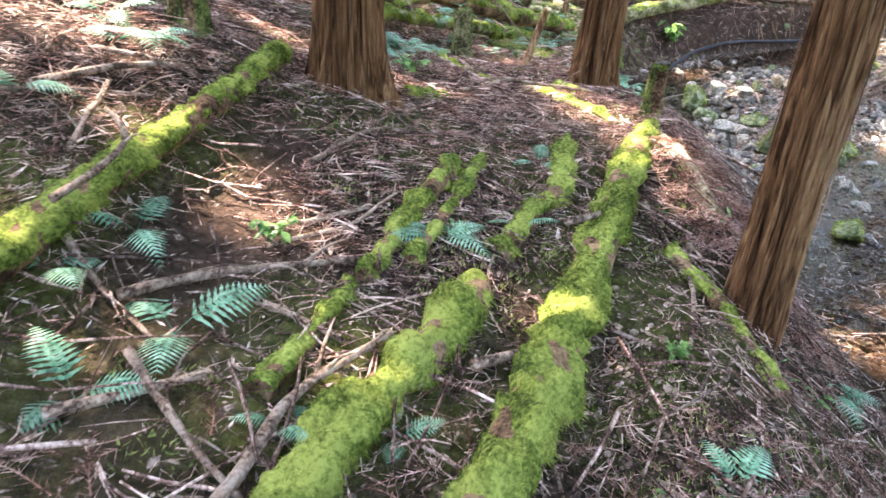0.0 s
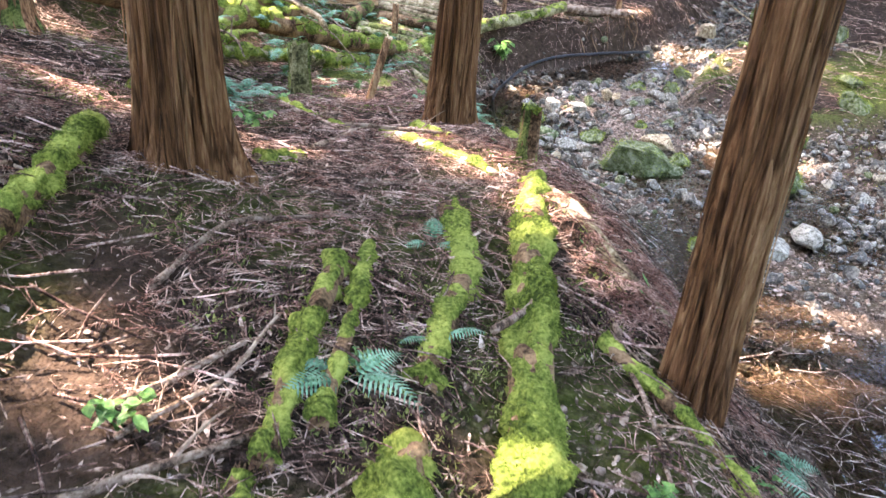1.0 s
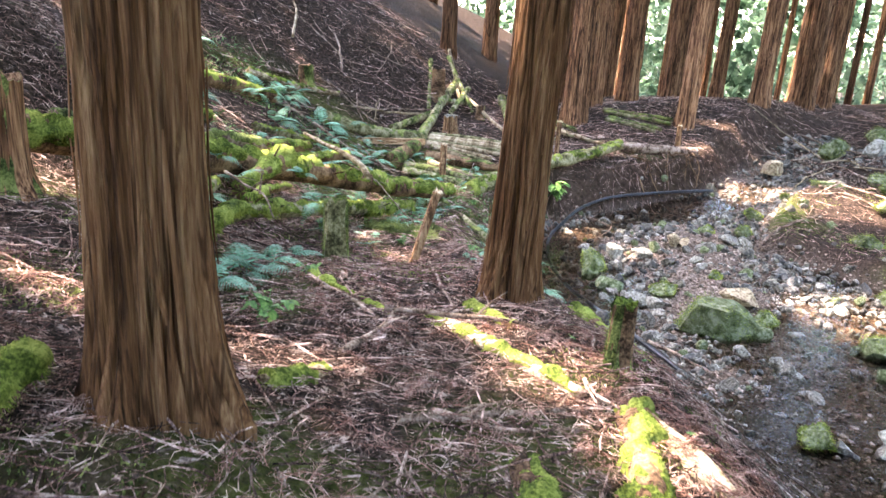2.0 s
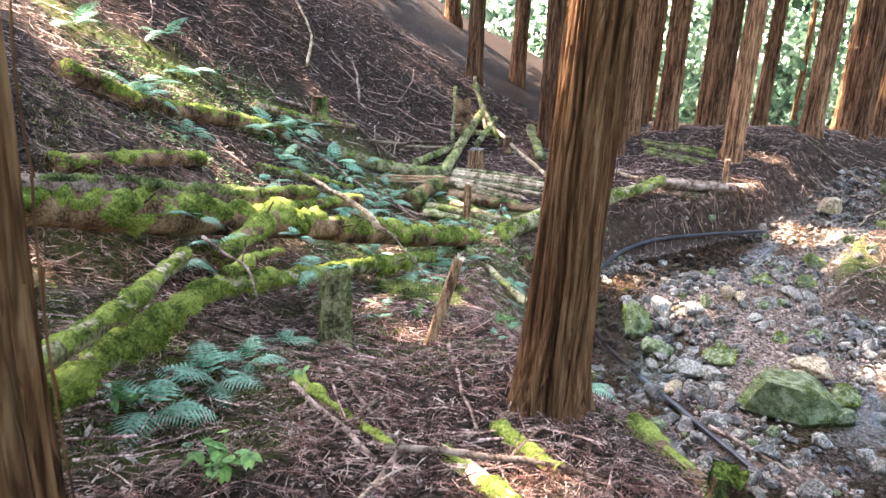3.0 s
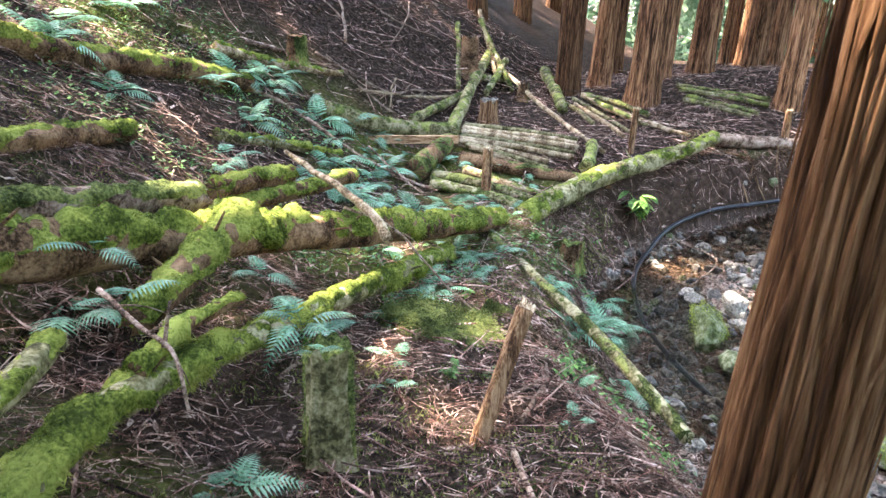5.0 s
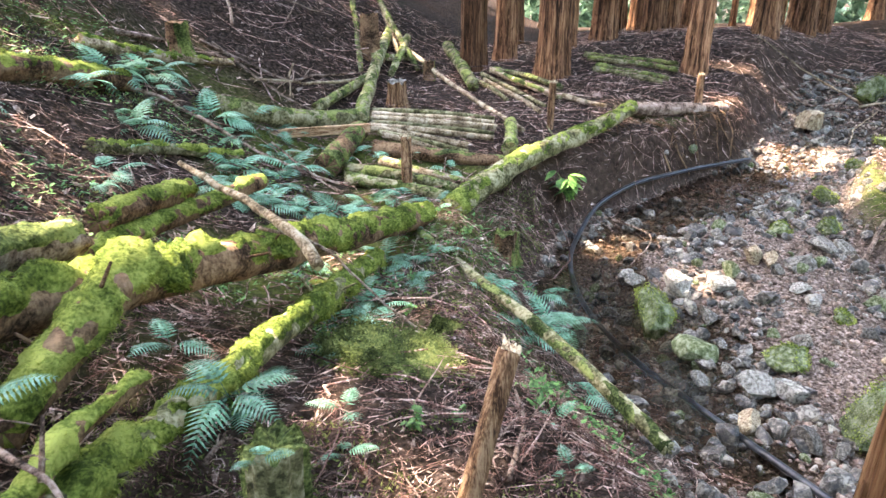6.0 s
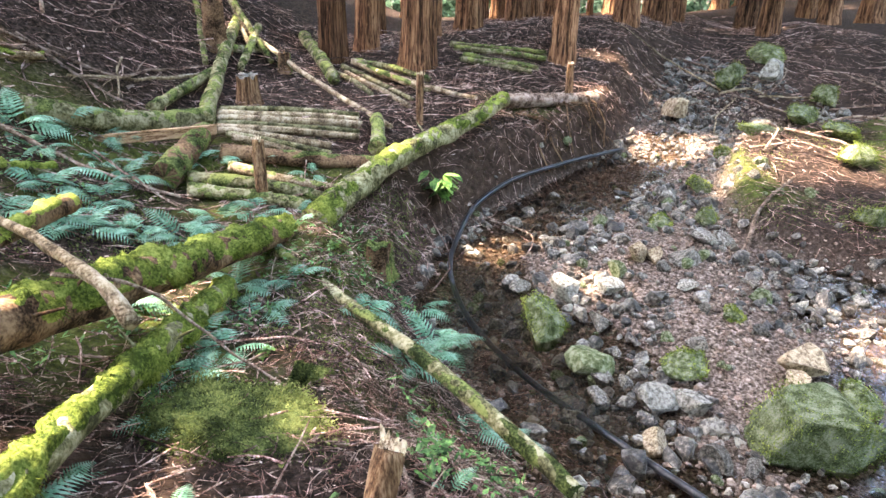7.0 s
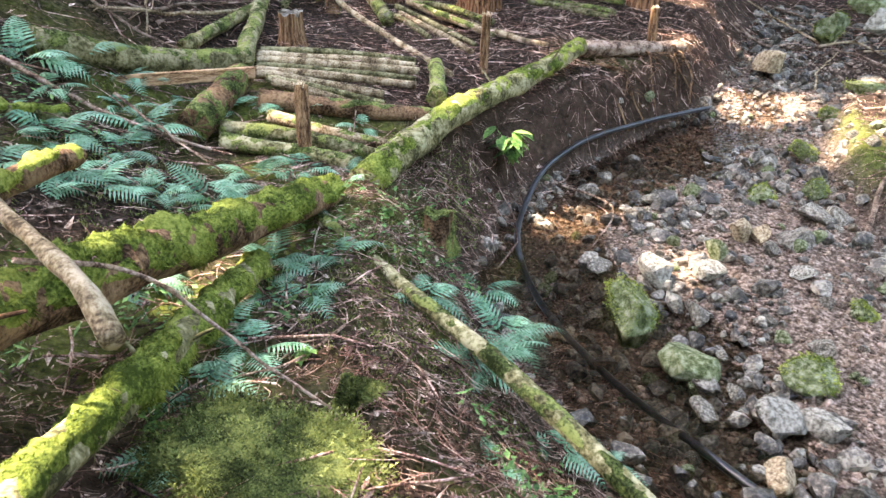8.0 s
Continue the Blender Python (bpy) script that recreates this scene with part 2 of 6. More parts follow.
def ground_matter():
    """Forest soil and litter, moss patches, dark cut soil and stream gravel, chosen by the attribute 'zone' (x: bed, y:
    moss, z: bare soil, also painted as shade under the crossed logs).
    """
    m = bpy.data.materials.new("forest_floor")
    m.use_nodes = True
    nt = m.node_tree
    bsdf = nt.nodes["Principled BSDF"]
    add = lambda kind: nt.nodes.new("ShaderNode" + kind)
    link = nt.links.new
    coord, attr, sep = add("TexCoord"), add("Attribute"), add("SeparateXYZ")
    attr.attribute_name = "zone"
    link(attr.outputs["Vector"], sep.inputs[0])

    def spots(scale, detail, stops):
        n, r = add("TexNoise"), add("ValToRGB")
        n.inputs["Scale"].default_value, n.inputs["Detail"].default_value, n.inputs["Roughness"].default_value = scale, detail, 0.7
        link(coord.outputs["Object"], n.inputs["Vector"])
        r.color_ramp.elements[0].position, r.color_ramp.elements[0].color = stops[0][0], (*stops[0][1], 1)
        r.color_ramp.elements[1].position, r.color_ramp.elements[1].color = stops[-1][0], (*stops[-1][1], 1)
        for at_, c in stops[1:-1]:
            r.color_ramp.elements.new(at_).color = (*c, 1)
        link(n.outputs[0], r.inputs[0])
        return r.outputs[0], n.outputs[0]

    litter, _ = spots(22, 8, [(0.40, (0.008, 0.005, 0.004)), (0.50, (0.030, 0.019, 0.014)), (0.60, (0.075, 0.049, 0.037)), (0.70, (0.18, 0.125, 0.10))])
    mossy, _ = spots(18, 8, [(0.35, (0.035, 0.05, 0.012)), (0.52, (0.10, 0.13, 0.02)), (0.7, (0.20, 0.23, 0.05))])
    gravel, _ = spots(30, 6, [(0.38, (0.03, 0.021, 0.015)), (0.5, (0.15, 0.105, 0.08)), (0.64, (0.44, 0.34, 0.285))])
    soil, _ = spots(9, 8, [(0.35, (0.022, 0.014, 0.010)), (0.55, (0.065, 0.04, 0.028)), (0.72, (0.13, 0.085, 0.06))])
    last = litter
    for colour, axis in ((mossy, 1), (soil, 2), (gravel, 0)):
        _, n = spots(11, 5, [(0.4, (0, 0, 0)), (0.6, (1, 1, 1))])
        edge, mix = add("Math"), add("Mix")
        edge.operation = "MULTIPLY_ADD"
        edge.use_clamp = True
        edge.inputs[1].default_value = 1.0
        link(sep.outputs[axis], edge.inputs[0])
        shift = add("Math")
        shift.operation = "MULTIPLY_ADD"
        shift.inputs[1].default_value, shift.inputs[2].default_value = 1.6, -0.8
        link(n, shift.inputs[0])
        gated = add("Math")
        gated.operation = "MULTIPLY"
        link(shift.outputs[0], gated.inputs[0])
        link(sep.outputs[axis], gated.inputs[1])
        link(gated.outputs[0], edge.inputs[2])
        mix.data_type = "RGBA"
        link(edge.outputs[0], mix.inputs["Factor"])
        link(last, mix.inputs["A"])
        link(colour, mix.inputs["B"])
        last = mix.outputs["Result"]
    link(last, bsdf.inputs["Base Color"])
    bsdf.inputs["Roughness"].default_value = 0.92
    bsdf.inputs["Specular IOR Level"].default_value = 0.06
    n, b = add("TexNoise"), add("Bump")
    n.inputs["Scale"].default_value, n.inputs["Detail"].default_value = 55, 8
    link(coord.outputs["Object"], n.inputs["Vector"])
    link(n.outputs[0], b.inputs["Height"])
    b.inputs["Strength"].default_value, b.inputs["Distance"].default_value = 0.8, 0.03
    link(b.outputs[0], bsdf.inputs["Normal"])
    return m


def water_matter():
    """A clear film: what lies under it shows through, and it mirrors more at a flat angle."""
    m = bpy.data.materials.new("shallow_water")
    m.use_nodes = True
    nt = m.node_tree
    nt.nodes.remove(nt.nodes["Principled BSDF"])
    add = lambda kind: nt.nodes.new("ShaderNode" + kind)
    n, b, c = add("TexNoise"), add("Bump"), add("TexCoord")
    n.inputs["Scale"].default_value, n.inputs["Detail"].default_value = 7, 4
    nt.links.new(c.outputs["Object"], n.inputs["Vector"])
    nt.links.new(n.outputs[0], b.inputs["Height"])
    b.inputs["Strength"].default_value, b.inputs["Distance"].default_value = 0.5, 0.03
    clear, gloss, mix, fresnel = add("BsdfTransparent"), add("BsdfGlossy"), add("MixShader"), add("Fresnel")
    clear.inputs[0].default_value = (0.72, 0.67, 0.60, 1)
    gloss.inputs["Roughness"].default_value = 0.06
    fresnel.inputs[0].default_value = 1.5
    nt.links.new(b.outputs[0], gloss.inputs["Normal"])
    nt.links.new(b.outputs[0], fresnel.inputs["Normal"])
    nt.links.new(fresnel.outputs[0], mix.inputs[0])
    nt.links.new(clear.outputs[0], mix.inputs[1])
    nt.links.new(gloss.outputs[0], mix.inputs[2])
    nt.links.new(mix.outputs[0], nt.nodes["Material Output"].inputs[0])
    return m


# ---- the ground ----
def smooth(a, b, v):
    u = np.clip((v - a) / (b - a), 0.0, 1.0)
    return u * u * (3 - 2 * u)


FOOT = np.array([(2.6, -30), (3.0, 0), (3.6, 3), (3.2, 6), (2.9, 8.5), (2.75, 9.8), (3.0, 11), (3.15, 12.2), (3.9, 13.2), (5.4, 13.9), (7.2, 14.5), (8.6, 15.4), (12, 18), (40, 38)])
BANK = np.array([2.0, 2.2, 2.4, 1.5, 1.5, 1.5, 1.3, 1.0, 0.75, 0.45, 0.4, 0.7, 1.5, 3.0])
BED = ((-30, 1, 4, 6.7, 9, 10, 11.2, 12.4, 13.6, 15, 16.3, 17.7, 21.6, 50), (-2.6, -2.0, -1.92, -1.86, -1.82, -1.75, -1.75, -1.68, -1.58, -1.47, -1.28, -1.02, -0.2, 0.6))


def shore(x, y):
    """Signed distance to the foot of the near bank (plus: on the bank), with the bank's width and the bed's height there."""
    best = np.full(np.shape(x), 1e9)
    sign, wide = np.ones(np.shape(x)), np.zeros(np.shape(x))
    for (a, b), w0, w1 in zip(zip(FOOT, FOOT[1:]), BANK, BANK[1:]):
        e = b - a
        u = np.clip(((x - a[0]) * e[0] + (y - a[1]) * e[1]) / (e @ e), 0, 1)
        dx, dy = x - a[0] - u * e[0], y - a[1] - u * e[1]
        d = np.hypot(dx, dy)
        near = d < best
        best = np.where(near, d, best)
        sign = np.where(near, np.sign(e[0] * dy - e[1] * dx), sign)
        wide = np.where(near, w0 + u * (w1 - w0), wide)
    return best * sign, wide, np.interp(0.45 * x + 0.9 * y, *BED)


def across(x, y):
    """How far a place lies up the low far bank, 0 to 1."""
    edge = np.interp(y, (10.0, 10.4, 11.1, 11.7, 12.3, 13.1, 13.7), (7.6, 7.3, 6.95, 6.55, 6.8, 7.5, 8.3))
    return smooth(0.0, 0.55, x - edge) * smooth(9.6, 10.4, y) * (1 - smooth(13.3, 13.9, y))


def land(x, y):
    """The height of the ground, without its fine relief."""
    x, y = np.asarray(x, float), np.asarray(y, float)
    d, wide, deep = shore(x, y)
    shelf = np.interp(y, (-30, 0, 2, 3, 4.3, 5.2, 6.7, 7.5, 8.3, 9.3, 10.5, 12, 13.5, 15, 18, 25, 60), (-0.4, -0.2, -0.18, -0.12, -0.08, -0.18, -0.35, -0.43, -0.6, -0.66, -0.9, -1.0, -0.84, -0.58, -0.28, -0.9, -4.0))
    left = np.logaddexp(0, -(x - 0.1) / 0.35) * 0.35
    shelf = shelf + left * np.interp(y, (0, 3, 5, 7, 9, 12, 14), (0.12, 0.2, 0.3, 0.34, 0.3, 0.12, 0.05))
    shelf = shelf - 0.2 * np.maximum(0, x - 0.4) * (1 - smooth(3.0, 5.0, y))
    shelf = shelf + 0.14 * smooth(-0.75, -1.15, x) * smooth(1.0, 2.0, y) * (1 - smooth(4.0, 5.5, y))
    # the steep slope that rises behind the mossy trunk
    foot = np.interp(y, (7, 8.6, 9.4, 10, 11, 12, 13.5, 15, 17, 20, 30, 60), (-2.5, -1.1, -0.3, 0.1, 0.45, 0.8, 1.0, 1.3, 2.7, 5.2, 11.0, 22.0))
    hill = np.logaddexp(0, (foot - x) / 0.3) * 0.3 * 0.58
    shelf = shelf + 0.5 * smooth(4.0, 9.0, x) * smooth(14.6, 17.5, y)
    shelf = shelf + np.minimum(hill, 6 + 0.3 * hill) * smooth(7.0, 9.5, y + 0.3 * np.abs(x))
    rim = smooth(0, 1, (d + 0.05) / wide)
    far = -d
    bed = deep + 0.07 * np.sin(1.3 * x + 0.4) * np.cos(1.1 * y)
    bed = bed + 0.10 * np.exp(-((far - 1.9) / 0.75) ** 2) * smooth(8.5, 10.5, y) - 0.05 * np.exp(-((far - 0.55) / 0.4) ** 2)
    bed = bed + 0.07 * np.exp(-((far - 1.1) / 0.55) ** 2) * smooth(11.8, 12.4, y) * (1 - smooth(13.4, 14.0, y)) + 0.34 * across(x, y)
    rise = np.logaddexp(0, (far - 4.6) / 0.5) * 0.5
    bed = bed + rise * 0.30 + 0.2 * smooth(4.0, 5.0, far) * (1 - smooth(7, 9, y))
    return bed + (shelf - bed) * rim


def relief(x, y):
    """The ground with its fine relief."""
    p = np.stack([x, y, 0 * x], -1)
    d, wide, _ = shore(x, y)
    rough = 0.6 + 0.8 * smooth(-0.2, 0.3, d / wide) * (1 - smooth(0.8, 1.4, d / wide))
    near = 1 - smooth(18, 30, np.hypot(x - 2, y - 8))
    return land(x, y) + rough * (0.05 * fnoise(p, 1.6, 3, 3) + 0.022 * fnoise(p, 7.0, 9, 3) * near) + 0.5 * fnoise(p, 0.12, 21, 2) * (1 - near)


def at(x, y, h=0.0):
    """A place h above the ground."""
    return np.array([x, y, float(relief(np.array([float(x)]), np.array([float(y)]))[0]) + h])


def axis(stops):
    """Grid lines: (from, to, step) one after the other."""
    return np.unique(np.concatenate([np.arange(a, b, s) for a, b, s in stops]).round(4))


def ground():
    gx = axis([(-400, -60, 40), (-60, -12, 3), (-12, -4, 0.25), (-4, 9, 0.06), (9, 16, 0.15), (16, 60, 3), (60, 401, 40)])
    gy = axis([(-400, -40, 40), (-40, -6, 3), (-6, 0.6, 0.2), (0.6, 16.5, 0.06), (16.5, 24, 0.15), (24, 70, 3), (70, 401, 40)])
    x, y = np.meshgrid(gx, gy)
    z = relief(x, y)
    me = mesh_of("ground", np.stack([x, y, z], -1).reshape(-1, 3), grid_faces(len(gy), len(gx), False), True, ground_matter())
    d, wide, _ = shore(x, y)
    p = np.stack([x, y, 0 * x], -1)
    bed = (1 - smooth(-0.1, 0.35, d / wide)) * (1 - smooth(4.2, 5.2, -d)) * (1 - smooth(16.0, 18.0, y)) * (1 - smooth(8.8, 10.0, x))
    moss = 0.55 * smooth(-0.1, 0.5, fnoise(p, 0.7, 31, 3)) * smooth(9.0, 11.5, y) * smooth(0.2, 0.6, d / wide) * (1 - smooth(14, 16, y))
    moss = moss + 0.35 * smooth(0.1, 0.5, fnoise(p, 0.9, 33, 3)) * (1 - smooth(9.0, 11.0, y)) + 0.6 * smooth(4.4, 5.4, -d) * smooth(-0.2, 0.4, fnoise(p, 0.6, 35, 3))
    soil = smooth(0.05, 0.3, d / wide) * (1 - smooth(0.9, 1.3, d / wide)) * smooth(11.5, 13.5, y)
    soil = soil + 0.8 * np.exp(-((x + 0.62) / 0.22) ** 2) * smooth(1.0, 1.8, y) * (1 - smooth(4.0, 4.6, y))
    # soil colour in the hollow under the crossed logs, standing in for their shade
    soil = soil + 0.85 * np.exp(-((x - 0.1 + 0.45 * (9.0 - y)) / 0.55) ** 2) * smooth(7.9, 8.6, y) * (1 - smooth(9.8, 10.6, y))
    bar = np.clip(np.exp(-((-d - np.interp(y, (8, 11, 12.5, 13.5), (2.0, 1.9, 1.3, 0.9))) / 0.85) ** 2) * smooth(7.5, 9.5, y) + smooth(13.3, 13.9, y) * smooth(2.5, 3.5, -d), 0, 1)
    soil = soil + 0.8 * smooth(0.3, 0.0, d / wide) * (1 - bar)
    bed = bed * (0.3 + 0.7 * bar)
    bed = bed * (1 - across(x, y))
    soil = soil * (1 - 0.8 * across(x, y))
    moss = moss + 0.75 * across(x, y) * smooth(-0.35, 0.3, fnoise(p, 0.8, 39, 3))
    zone = np.stack([bed, np.clip(moss, 0, 1), np.clip(soil, 0, 1)], -1).reshape(-1, 3)
    a = me.attributes.new("zone", "FLOAT_VECTOR", "POINT")
    a.data.foreach_set("vector", zone.astype(np.float32).ravel())
    return tagged(new("ground", me), "forest floor of brown cedar litter, soil and moss", "ground", kind="structure")


ground()


def water():
    """Thin water in the hollows of the stream bed; stones and the gravel bar stand out of it."""
    gx, gy = axis([(2.0, 13, 0.08)]), axis([(2, 20, 0.08)])
    x, y = np.meshgrid(gx, gy)
    d, wide, deep = shore(x, y)
    level = deep + 0.032 + 0.012 * np.maximum(0, -d - 2.2) + 0.045 * np.exp(-((x - 6.1) / 0.9) ** 2 - ((y - 12.7) / 0.8) ** 2)
    inside = (d < 0.5) & (d > -5.2) & (0.45 * x + 0.9 * y < 17.2)
    v = np.stack([x, y, level], -1).reshape(-1, 3)
    f = grid_faces(len(gy), len(gx), False)
    f = f[inside.ravel()[f].all(1)]
    keep, f = np.unique(f, return_inverse=True)
    return tagged(new("water", mesh_of("water", v[keep], f.reshape(-1, 4), True, water_matter())), "shallow clear stream water over brown gravel", "water", kind="structure")


water()


# ---- trees ----
def bark_trunk(place, r, height, lean=(0, 0), flare=1.45, sides=72, rows=110, seed=0, detail=1.0, material="cedar", sink=0.25, squash=1.0):
    """A trunk with a flared, lobed foot and long fibrous ridges; verts relative to its foot."""
    rng = np.random.default_rng(seed)
    h = np.concatenate([np.linspace(-sink, 2.6, int(rows * 0.75)), np.linspace(2.75, height, rows - int(rows * 0.75))])
    a = np.arange(sides) * 2 * np.pi / sides
    hh, aa = np.meshgrid(h, a, indexing="ij")
    foot = np.exp(-np.maximum(hh, 0) / 0.26)
    lobes = sum(np.cos(k * aa + rng.uniform(0, 6)) * w for k, w in ((3, 0.5), (5, 0.35), (8, 0.2)))
    taper = 1 - 0.75 * np.clip(hh / max(height, 1), 0, 1) ** 1.3
    rad = r * taper * (1 + (flare - 1) * foot * (1 + 0.95 * lobes))
    q = np.stack([np.cos(aa) * 1.0, np.sin(aa) * 1.0, hh * 0.16 / max(r, 0.1) * 0.2], -1)
    twist = np.stack([np.cos(aa + 0.06 * hh), np.sin(aa + 0.06 * hh), hh * 0.35], -1)
    fine = fnoise(twist * [15, 15, 2.2], 1.0, seed + 11, 2)
    plates = 0
    for k, (wide, deep, step) in enumerate(((0.045, 0.027, 0.010), (0.018, 0.009, 0.004))):
        # long strips of bark that run into one another, parted by furrows, each broken into plates of uneven thickness
        count = max(7, int(2 * np.pi * r / wide))
        w = np.stack([np.cos(aa) * 1.6, np.sin(aa) * 1.6, hh * 1.1], -1)
        u = aa * count / (2 * np.pi) + 1.1 * vnoise(w, 1.0, seed + 31 + k) + 0.5 * vnoise(w, 2.7, seed + 37 + k)
        strip = np.floor(u) % count
        edge = np.minimum(u - np.floor(u), 1 - u + np.floor(u))
        level = vnoise(np.stack([strip * 3.7, strip * 1.3, hh * 1.4 + strip * 0.7], -1), 1.0, seed + 41 + k)
        plates = plates + deep * (smooth(0.0, 0.3, edge) - 1) + step * level
    rad = rad + detail * (plates + 0.004 * fine) * np.clip(r / 0.2, 0.6, 1.2) + r * 0.05 * vnoise(q, 2.0, seed)
    x = rad * np.cos(aa) + lean[0] * hh
    y = rad * np.sin(aa) * squash + lean[1] * hh
    return mesh_of("trunk", np.stack([x, y, hh], -1).reshape(-1, 3), grid_faces(len(h), sides), True, M[material])


def bark_strips(r, height, lean, count, seed, material="cedar", low=0.1):
    """Loose fibrous strips that stand off the trunk."""
    rng = np.random.default_rng(seed)
    heap = Heap()
    for _ in range(count):
        a, z0, ln, w = rng.uniform(0, 2 * np.pi), rng.uniform(low, height), rng.uniform(0.15, 0.8), rng.uniform(0.004, 0.014)
        s = np.linspace(0, 1, 7)
        z = z0 + ln * s
        ang = a + 0.05 * np.sin(s * 4 + rng.uniform(0, 6)) + rng.uniform(-0.1, 0.1) * s
        flare = 1 + 0.4 * np.exp(-z / 0.22)
        off = r * flare * (1 - 0.02 * z) + 0.006 + rng.uniform(0.0, 0.012) * np.abs(2 * s - 1) ** 2
        mid = np.stack([off * np.cos(ang) + lean[0] * z, off * np.sin(ang) + lean[1] * z, z], -1)
        out = np.stack([np.cos(ang), np.sin(ang), 0 * ang], -1)
        tang = np.stack([-np.sin(ang), np.cos(ang), 0 * ang], -1)
        ww = (w * (1 - 0.7 * np.abs(2 * s - 1) ** 3))[:, None]
        v = np.stack([mid - tang * ww, mid + out * 0.005, mid + tang * ww], 1).reshape(-1, 3)
        heap.add(v, grid_faces(7, 3, False))
    return heap.mesh("loose_bark", True, M[material])


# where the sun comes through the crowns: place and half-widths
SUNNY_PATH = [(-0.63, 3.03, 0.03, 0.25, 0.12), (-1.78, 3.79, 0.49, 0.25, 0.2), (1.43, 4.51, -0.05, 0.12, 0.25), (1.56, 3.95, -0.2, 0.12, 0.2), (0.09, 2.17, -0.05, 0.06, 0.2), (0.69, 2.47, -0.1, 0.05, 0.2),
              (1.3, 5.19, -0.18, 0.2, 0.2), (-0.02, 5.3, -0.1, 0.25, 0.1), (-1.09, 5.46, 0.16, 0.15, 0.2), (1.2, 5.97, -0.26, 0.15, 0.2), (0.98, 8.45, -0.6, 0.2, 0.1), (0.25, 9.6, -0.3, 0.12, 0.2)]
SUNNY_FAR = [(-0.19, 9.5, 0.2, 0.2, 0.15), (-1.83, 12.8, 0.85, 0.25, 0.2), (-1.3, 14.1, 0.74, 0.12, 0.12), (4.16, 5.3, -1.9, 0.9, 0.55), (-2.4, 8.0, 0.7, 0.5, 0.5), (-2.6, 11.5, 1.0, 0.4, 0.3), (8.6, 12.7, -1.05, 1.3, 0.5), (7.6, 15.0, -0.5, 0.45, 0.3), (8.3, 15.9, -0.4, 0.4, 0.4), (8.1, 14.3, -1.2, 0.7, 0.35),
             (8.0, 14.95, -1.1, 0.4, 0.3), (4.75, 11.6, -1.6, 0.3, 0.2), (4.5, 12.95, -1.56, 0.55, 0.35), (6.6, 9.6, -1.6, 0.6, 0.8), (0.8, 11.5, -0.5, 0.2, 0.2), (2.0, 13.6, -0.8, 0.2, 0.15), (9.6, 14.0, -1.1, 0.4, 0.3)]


def crown(x, y, low, high, wide, count, seed, size=0.5):
    """A cedar crown of drooping sprays on whorled limbs, with the gaps through which the sun falls."""
    rng = np.random.default_rng(seed)
    u = rng.uniform(0, 1, count) ** 0.8
    z = low + (high - low) * u
    reach = wide * (1 - 0.82 * u) * np.sqrt(rng.uniform(0.03, 1, count))
    a = rng.uniform(0, 2 * np.pi, count)
    c = np.stack([x + reach * np.cos(a), y + reach * np.sin(a), z - 0.12 * reach + rng.normal(0, 0.15, count)], -1)
    out = np.stack([np.cos(a), np.sin(a), rng.uniform(-0.7, 0.1, count)], -1)
    out /= np.linalg.norm(out, axis=1, keepdims=True)
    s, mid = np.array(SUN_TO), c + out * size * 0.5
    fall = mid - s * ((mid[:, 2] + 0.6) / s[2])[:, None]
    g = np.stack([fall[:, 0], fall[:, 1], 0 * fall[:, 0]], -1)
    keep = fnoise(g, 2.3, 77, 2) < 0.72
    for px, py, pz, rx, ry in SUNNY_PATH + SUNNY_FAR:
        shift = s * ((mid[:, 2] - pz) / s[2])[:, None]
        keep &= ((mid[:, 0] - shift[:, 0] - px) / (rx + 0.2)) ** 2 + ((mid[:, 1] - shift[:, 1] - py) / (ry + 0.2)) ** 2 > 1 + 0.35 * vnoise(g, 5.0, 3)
    c, out = c[keep], out[keep]
    n = len(c)
    side = np.cross(out, rng.normal(0, 1, (n, 3)) * 0.5 + [0, 0, 1])
    side /= np.linalg.norm(side, axis=1, keepdims=True)
    ln, w = rng.uniform(0.7, 1.5, (n, 1)) * size, rng.uniform(0.3, 0.6, (n, 1)) * size
    drop = np.array([[0, 0, 1.0]]) * ln * 0.3
    v = np.stack([c, c + out * ln * 0.5 + side * w * 0.5, c + out * ln - drop, c + out * ln * 0.5 - side * w * 0.5, c + out * ln * 0.55 + drop * 0.3], 1)
    i = np.arange(n)[:, None] * 5
    return v.reshape(-1, 3), np.concatenate([i + [0, 1, 4], i + [1, 2, 4], i + [2, 3, 4], i + [3, 0, 4]])


def limbs(low, high, wide, lean, seed, count=14):
    rng = np.random.default_rng(seed)
    heap = Heap()
    for k in range(count):
        z, a = rng.uniform(low, high), rng.uniform(0, 2 * np.pi)
        ln = wide * (1 - 0.8 * (z - low) / (high - low)) * rng.uniform(0.6, 1)
        s = np.linspace(0, 1, 5)
        line = np.stack([lean[0] * z + s * ln * np.cos(a), lean[1] * z + s * ln * np.sin(a), z + 0.15 * ln * s - 0.25 * ln * s**2], -1)
        heap.add(*tube(line, 0.035 * (1 - 0.8 * s), 4))
    return heap.mesh("limbs", True, M["branch"])


